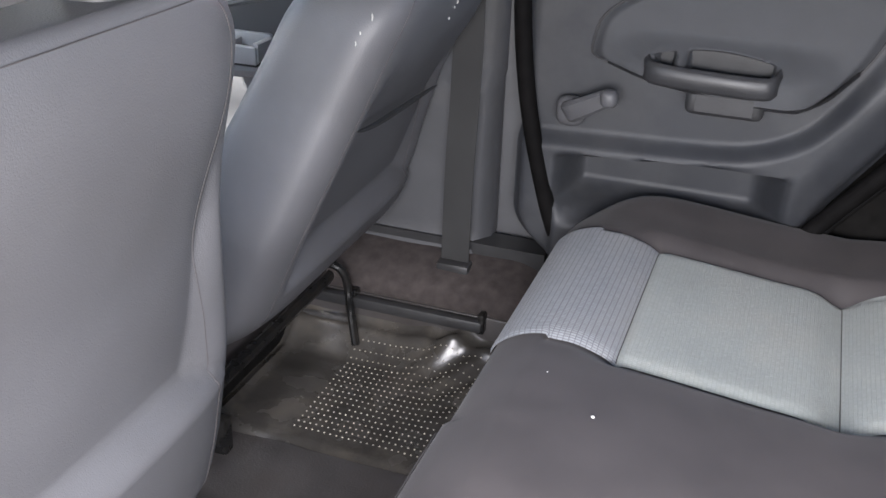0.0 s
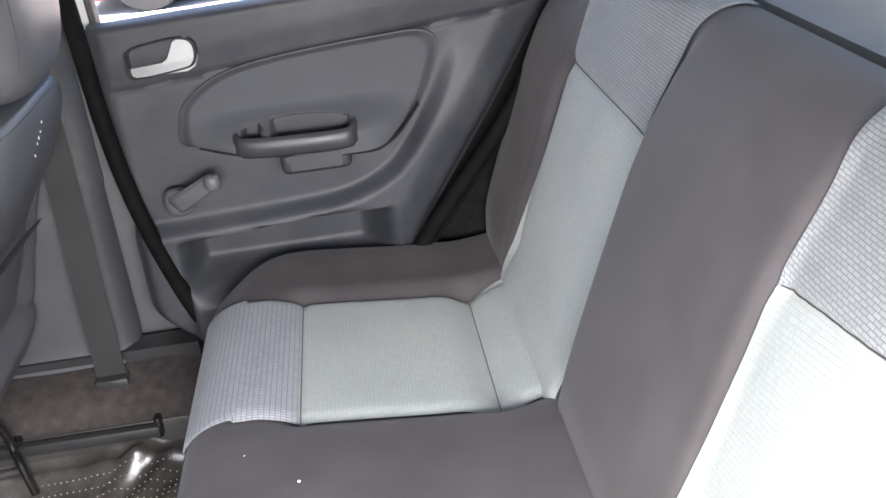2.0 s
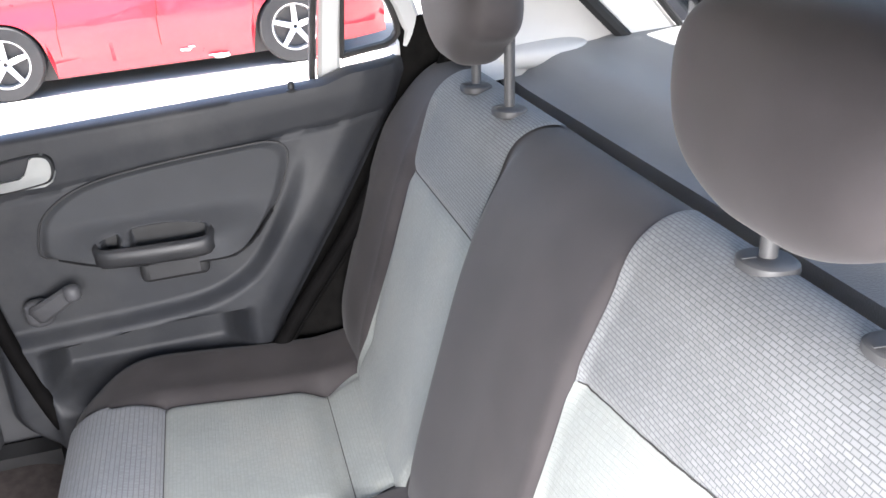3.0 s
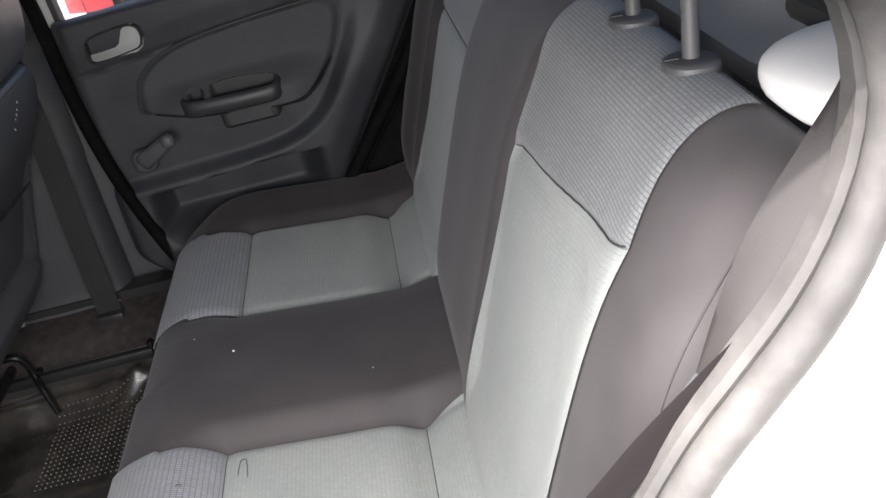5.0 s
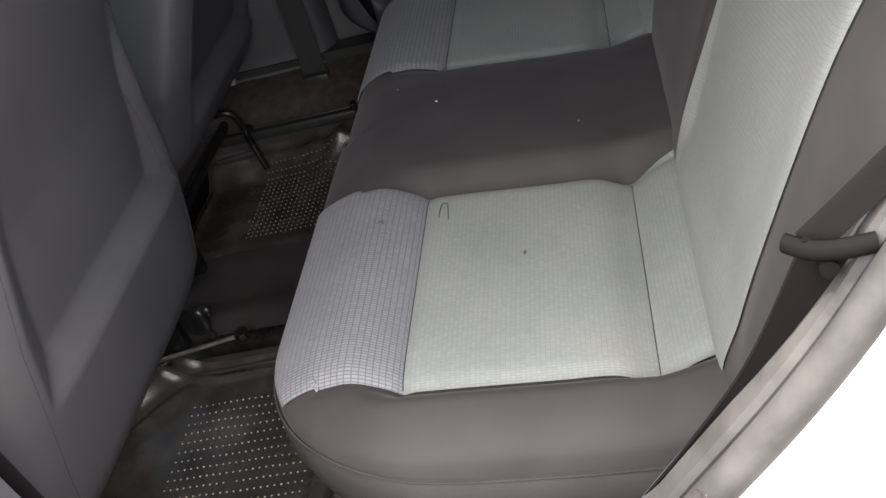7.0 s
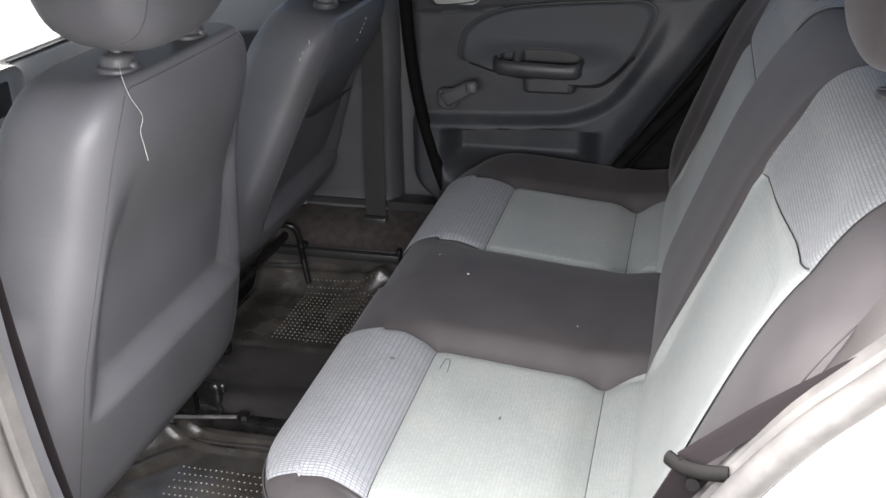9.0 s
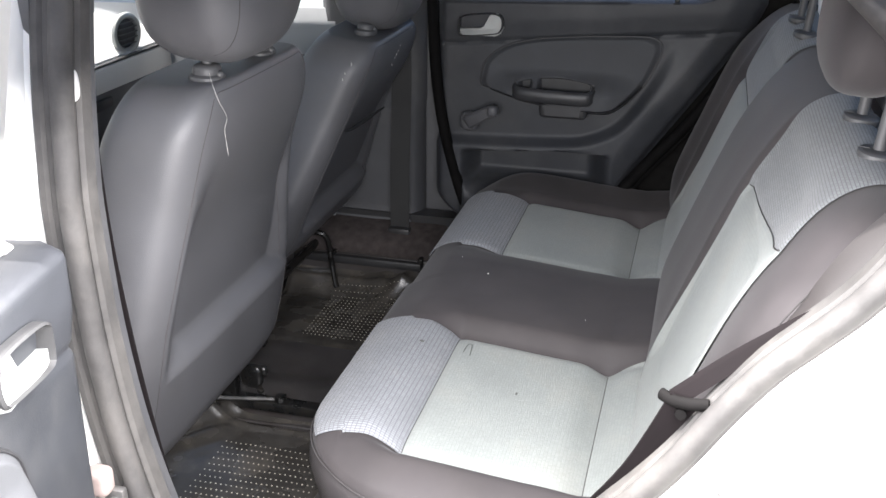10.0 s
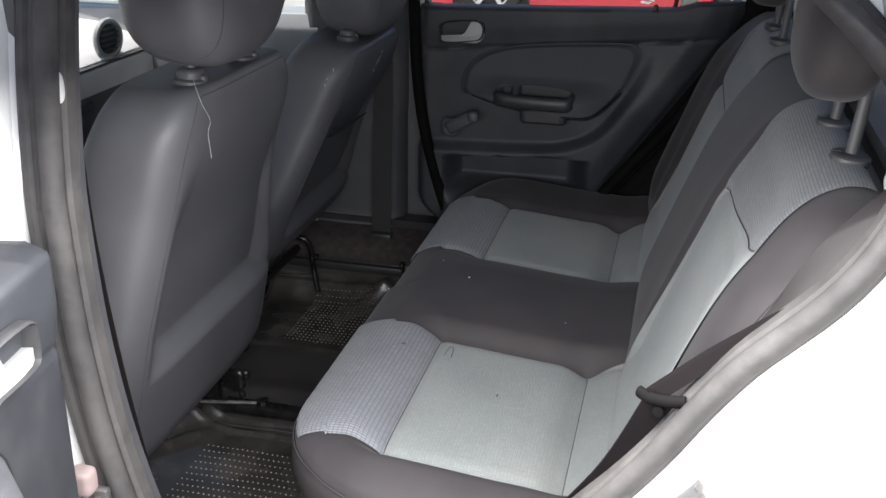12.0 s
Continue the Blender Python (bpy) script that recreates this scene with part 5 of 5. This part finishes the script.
webbing(bm, [(.494, -.098, .862), (.458, -.090, .775), (.416, -.082, .705), (.378, -.066, .64), (.36, -.05, .60)], .046, lambda f: Vector((.80, .10, -.58)).normalized())
part("lower_webbing", bm, M_WEB, belt)
bm = bmesh.new()
sweep(bm, curve([(.467, -.090, .868), (.477, -.099, .868), (.492, -.106, .870), (.510, -.109, .873)], 10), circle(.0048, 12, .0062))
part("tongue", bm, M_TONGUE, belt, "worn black belt tongue")
bm = bmesh.new()
tube(bm, [(.486, -.095, .857), (.486, -.107, .858)], .0052, 12)
part("stop_button", bm, M_TONGUE, belt)

# ---- far side behind the door: wheel arch trim and corner pillar ----
# the arch trim is coloured near-black to stand for deep shade
bm = bmesh.new()
rows = []
for f in lin(0, 1, 26):
    z = .50 + .60 * f
    xa = interp(z, [.50, .58, .64, .80, .97, 1.02, 1.1], [.265, .305, .335, .448, .566, .59, .595])
    rows.append([Vector((xa + g * (.80 - xa), 1.312 - .024 * sstep(.05, .25, g), z)) for g in lin(0, 1, 20)])
slab(bm, rows, Vector((0, .02, 0)))
solo("arch_trim", bm, M_VOID, "far wheel arch trim, coloured near-black for the shaded gap", "trim", kind="structure")
for side in (0, 1):
    XF[0] = Matrix.Identity(4) if side == 0 else Matrix.Translation((0, 2 * CY, 0)) @ Matrix.Diagonal((1, -1, 1, 1))
    bm = bmesh.new()
    rows = []
    for z in lin(1.018 if side == 0 else 1.14, 1.385, 22):
        xa = .675 - .09 * max(0, z - 1.05) / .33
        xb = interp(z, [1.018, 1.03, 1.148, 1.24, 1.385], [.948, .937, .828, .757, .70])
        ya = interp(z, [1.018, 1.03, 1.06, 1.12, 1.18, 1.24, 1.385], [1.122, 1.128, 1.152, 1.205, 1.245, 1.25, 1.20]) + .10 * side
        yb = interp(z, [1.018, 1.03, 1.148, 1.24, 1.385], [1.186, 1.183, 1.170, 1.155, 1.13]) + .06 * side
        rows.append([Vector((xa + (xb - xa) * g, ya + (yb - ya) * g, z)) for g in lin(0, 1, 14)])
    slab(bm, rows, Vector((0, .02, .004)))
    solo("corner_pillar", bm, M_TRIMPALE, "pale grey corner pillar trim by the rear window", "pillar", kind="structure")
    bm = bmesh.new()
    sweep(bm, curve([(.936, 1.168, 1.025), (.878, 1.160, 1.085), (.822, 1.150, 1.148), (.754, 1.135, 1.24), (.692, 1.11, 1.37)], 20), rect(.020, .018, .006), up=(0, 1, 0))
    solo("tailgate_seal", bm, M_TYRE, "black rubber tailgate seal", "door seal", kind="structure")
    path = curve([(1.000, 1.185, 1.00), (.932, 1.175, 1.085), (.875, 1.160, 1.148), (.805, 1.140, 1.25), (.74, 1.115, 1.38)], 18)
    bm = bmesh.new()
    sweep(bm, path, rect(.070, .022, .008), up=(0, 1, 0))
    body = solo("tailgate_frame", bm, M_WHITE, "white painted tailgate frame beside the rear window", "car body", kind="structure")
    bm = bmesh.new()
    sweep(bm, [q + Vector((.030, -.010, .026)) for q in path], rect(.009, .012, .003), up=(0, 1, 0))
    part("glass_seal", bm, M_TYRE, body)
    bm = bmesh.new()
    blob(bm, (.868, 1.140, 1.165), (.010, .012, .014), (2.5, 2.5), 16, 8)
    solo("rubber_stop", bm, M_BPLAST, "small black rubber stop on the tailgate frame", "rubber stop")
    bm = bmesh.new()
    blob(bm, (.772, 1.222, 1.040), (.092, .096, .022), (2.8, 2.6), 36, 16)
    solo("shelf_corner", bm, M_TRIMPALE, "pale cream corner cover beside the parcel shelf", "trim", kind="structure")
XF[0] = Matrix.Identity(4)
bm = bmesh.new()
rows = []
for g in lin(0, 1, 20):
    y = .10 + 1.08 * g
    rows.append([Vector((1.06 - .28 * f + .03 * (1 - (2 * g - 1) ** 2), y, 1.02 + .36 * f)) for f in lin(0, 1, 8)])
slab(bm, rows, Vector((.004, 0, .003)))
g = solo("rear_window", bm, M_GLASS, "clear rear window glass", "window", kind="structure")
g.visible_shadow = False
bm = bmesh.new()
sweep(bm, curve([(1.04, .08, 1.0), (1.085, .35, 1.0), (1.09, .93, 1.0), (1.04, 1.20, 1.0)], 16), rect(.06, .05, .012))
solo("tailgate_sill", bm, M_WHITE, "white painted tailgate edge under the rear window", "car body", kind="structure")

# parcel shelf with ledges and a dark speaker cut-out
shelf = thing("parcel_shelf", "dark carpeted parcel shelf behind the rear bench", "shelf", at=(.85, CY, 1.02))
bm = bmesh.new()
rows = []
for x in lin(.722, 1.05, 22):
    rows.append([Vector((x, y, 1.012 + .030 * sstep(.722, .80, x) + .004 * sstep(.86, .90, x) + .006 * sstep(1.06, 1.2, y) + .03 * sstep(.22, .08, y))) for y in lin(.03, 1.20, 50)])
slab(bm, rows, Vector((0, 0, -.02)))
part("board", bm, M_SHELF, shelf, smooth=60)
# solid black box: the dark inside of the speaker hole put in as colour
bm = bmesh.new()
box(bm, (.750, .128, 1.040), (.835, .215, 1.062), .010)
part("speaker_hole", bm, M_TEAR, shelf, "black block standing in for the dark speaker cut-out")

# luggage space walls
bm = bmesh.new()
box(bm, (1.10, -.05, .30), (1.14, 1.33, 1.0))
solo("tailgate_inner", bm, M_TRIM, "grey tailgate lining", "wall", kind="structure")

# ---- dashboard ----
dash = thing("dashboard", "grey dashboard with pale top and dark lower face", "dashboard", at=(-1.0, CY, .6))
bm = bmesh.new()
rows = []
for y in lin(-.04, 1.32, 30):
    rows.append([Vector((x, y, z)) for x, z in ((-.92, .55), (-.84, .62), (-.800, .74), (-.792, .815), (-.80, .835))])
slab(bm, rows, Vector((-.03, 0, 0)))
part("lower_face", bm, M_DASH, dash)
bm = bmesh.new()
rows = []
for y in lin(-.04, 1.32, 30):
    rows.append([Vector((x, y, z)) for x, z in ((-.80, .838), (-.805, .875), (-.83, .90), (-.93, .925), (-1.15, .94), (-1.42, .94))])
slab(bm, rows, Vector((-.01, 0, -.02)))
part("top_pad", bm, M_DASHTOP, dash)
bm = bmesh.new()
box(bm, (-.808, .94, .775), (-.785, 1.02, .80), .006)
part("glovebox_pull", bm, M_BPLAST, dash)
bm = bmesh.new()
box(bm, (-.800, .90, .812), (-.786, 1.31, .866), .005)
part("trim_band", bm, M_TRIMPALE, dash, "pale silver trim band")
bm = bmesh.new()
box(bm, (-.800, .90, .8675), (-.790, 1.31, .872))
part("shadow_gap", bm, M_BPLAST, dash)
# centre stack with a pale rounded bezel, radio slot and knobs
bm = bmesh.new()
box(bm, (-.800, .56, .600), (-.774, .900, .872), .035, 4)
stack = part("centre_panel", bm, M_TRIMPALE, dash, "pale silver centre stack bezel")
bm = bmesh.new()
box(bm, (-.776, .60, .785), (-.771, .860, .845), .004)
part("radio", bm, M_BPLAST, stack)
for y in (.63, .74, .85):
    bm = bmesh.new()
    tube(bm, [(-.774, y, .752), (-.758, y, .752)], .019, 16, up=(0, 0, 1))
    part("knob", bm, M_DASH, stack)
for y in (1.14,):
    c = Vector((-.806, y, .915))
    ring = [c + Vector((.004 * math.cos(a) - .006, .045 * math.cos(a), .040 * math.sin(a))) for a in lin(0, 2 * math.pi, 36)[:-1]]
    bm = bmesh.new()
    sweep(bm, ring, circle(.0075, 8), up=(1, 0, 0), closed=True)
    v = part("air_vent", bm, M_SILVER, dash, "round air vent with a silver ring")
    bm = bmesh.new()
    blob(bm, c + Vector((-.012, 0, 0)), (.010, .041, .037), (2.2, 4), 28, 12)
    hub = part("vent_disc", bm, M_BPLAST, v)
    for k in (-2, -1, 0, 1, 2):
        bm = bmesh.new()
        hw = math.sqrt(.038 ** 2 - (.012 * k) ** 2)
        box(bm, c + Vector((-.004, -hw, .012 * k - .0012)), c + Vector((.002, hw, .012 * k + .0012)))
        part("slat", bm, M_DASH, v)
bm = bmesh.new()
sweep(bm, [Vector((-.66 + .07 * math.sin(a), .28 + .18 * math.cos(a), .86 + .17 * math.sin(a))) for a in lin(0, 2 * math.pi, 40)[:-1]], circle(.014, 10), up=(1, 0, .3), closed=True)
wheel = solo("steering_wheel", bm, M_BPLAST, "black steering wheel on its column", "steering wheel")
bm = bmesh.new()
tube(bm, [(-.66, .28, .86), (-.86, .28, .80)], .035, 14)
part("column", bm, M_BPLAST, wheel)
bm = bmesh.new()
box(bm, (-.685, .12, .84), (-.655, .44, .88), .01)
part("spokes", bm, M_BPLAST, wheel)

# windscreen
bm = bmesh.new()
slab(bm, [[Vector((-1.42 + .60 * f, y, .93 + .45 * f)) for f in lin(0, 1, 6)] for y in lin(-.04, 1.32, 12)], Vector((-.004, 0, .003)))
g = solo("windscreen", bm, M_GLASS, "clear windscreen glass", "window", kind="structure")
g.visible_shadow = False

# ---- latch, hinge and wear on the near door frame ----
lat = thing("door_striker", "steel striker loop on its plate in the white frame", "door striker", at=(.522, -.165, .80))
nrm = Vector((-.35, -.85, .0)).normalized()
bm = bmesh.new()
mm = Matrix.Translation((.522, -.152, .800)) @ Matrix.Rotation(radians(-38), 4, "Y") @ Matrix.Rotation(radians(25), 4, "Z") @ Matrix.Scale(.6, 4)
box(bm, (-.028, -.006, -.020), (.028, .0, .020), .003, 2, mm)
part("plate", bm, M_STEEL, lat)
bm = bmesh.new()
tube(bm, [mm @ Vector(p) for p in ((-.016, 0, -.006), (-.016, -.030, -.006), (-.010, -.038, -.006), (.010, -.038, -.006), (.016, -.030, -.006), (.016, 0, -.006))], .0028, 8)
part("loop", bm, M_STEEL, lat)
for d in (-.02, .02):
    bm = bmesh.new()
    tube(bm, [mm @ Vector((d, 0, .010)), mm @ Vector((d, -.010, .010))], .0042, 6)
    part("screw", bm, M_STEEL, lat)
hin = thing("frame_hinge", "grey steel door hinge on the white frame", "hinge", at=(-.08, -.15, .72))
for z in (.690,):
    bm = bmesh.new()
    tube(bm, [(-.100, -.158, z - .018), (-.100, -.158, z + .018)], .008, 10, up=(1, 0, 0))
    part("pin", bm, M_STEEL, hin)
    bm = bmesh.new()
    box(bm, (-.100, -.156, z - .012), (-.074, -.144, z + .012), .004)
    part("leaf", bm, M_STEEL, hin)
    bm = bmesh.new()
    tube(bm, [(-.084, -.154, z), (-.084, -.161, z)], .005, 6)
    part("bolt", bm, M_STEEL, hin)
bm = bmesh.new()
blob(bm, (-.100, -.156, .712), (.014, .012, .015), (5, 3.5), 24, 12)
solo("rubber_bumper", bm, material("bumper_rubber", (0.26, 0.205, 0.19), .7, var=.2, scale=40), "dusty beige rubber bumper on the pillar", "rubber stop")
bm = bmesh.new()
rng = random.Random(9)
for k in range(60):
    a = rng.random() ** 1.4
    p = Vector((.366 + .036 * a + rng.uniform(-.006, .006), SEALY - .020 + rng.uniform(-.004, .004), .672 + .052 * a + rng.uniform(-.007, .007)))
    r = rng.uniform(.0008, .0030)
    blob(bm, p, (r * rng.uniform(.6, 2.2), r * .5, r * rng.uniform(.6, 2.0)), (2, 2), 7, 4, lambda q: q * (1 + .9 * noise.noise(q * 900)))
for k in range(16):
    a = rng.random()
    p = Vector((.366 + .036 * a + rng.uniform(-.006, .006), SEALY - .022, .672 + .052 * a + rng.uniform(-.007, .007)))
    d = Vector((rng.uniform(-1, 1), rng.uniform(-.6, 0), rng.uniform(-.6, .8))) * rng.uniform(.004, .011)
    tube(bm, curve([p, p + d * .5 + Vector((0, 0, rng.uniform(-.002, .002))), p + d], 5), rng.uniform(.0002, .0005), 4)
solo("seal_debris", bm, material("dry_debris", (0.07, 0.055, 0.046), .95, var=.7, scale=160), "torn foam and dried debris along the frayed seal", "debris", kind="stuff")

bm = bmesh.new()
blob(bm, (-.112, -.098, 1.122), (.009, .009, .017), (3, 3), 20, 12)
solo("post_clip", bm, M_TRIMPALE, "small white plastic clip on the centre post", "clip")

# ---- specks and marks on the cloth ----
def speck(name, label, u, y, r, mat, shape=(1, 1, .5)):
    p = cushion(u, y)
    b = bmesh.new()
    blob(b, p + Vector((0, 0, .0046)), (r * shape[0], r * shape[1], r * shape[2]), (2.2, 2.2), 12, 6, lambda q: q * (1 + .5 * noise.noise(q * 500)))
    return solo(name, b, mat, label, "speck")


utop_mid = cush_u
speck("lint_speck", "small white lint speck on the dark cushion", utop_mid(.145), .664, .0018, M_LINT)
speck("lint_speck", "tiny pale lint speck on the dark cushion", utop_mid(.33), .560, .0009, M_LINT)
speck("lint_speck", "tiny pale lint speck on the dark cushion", utop_mid(.085), .72, .0008, M_LINT)
speck("dirt_spot", "small dark dirt spot on the barred strip", utop_mid(.098), .400, .0036, M_DIRT, (1.2, .7, .4))
speck("dirt_spot", "faint dark spot on the pale insert", utop_mid(.258), .340, .0028, M_DIRT, (.6, 1.2, .3))
bm = bmesh.new()
def onseat(x, y):
    return cushion(utop_mid(x), y) + Vector((0, 0, .0064))
tube(bm, curve([onseat(.158, .425), onseat(.160, .450), onseat(.166, .452), onseat(.169, .430), onseat(.170, .418)], 16), .0004, 5)
solo("pen_mark", bm, M_INK, "small dark pen stroke on the pale insert", "mark")
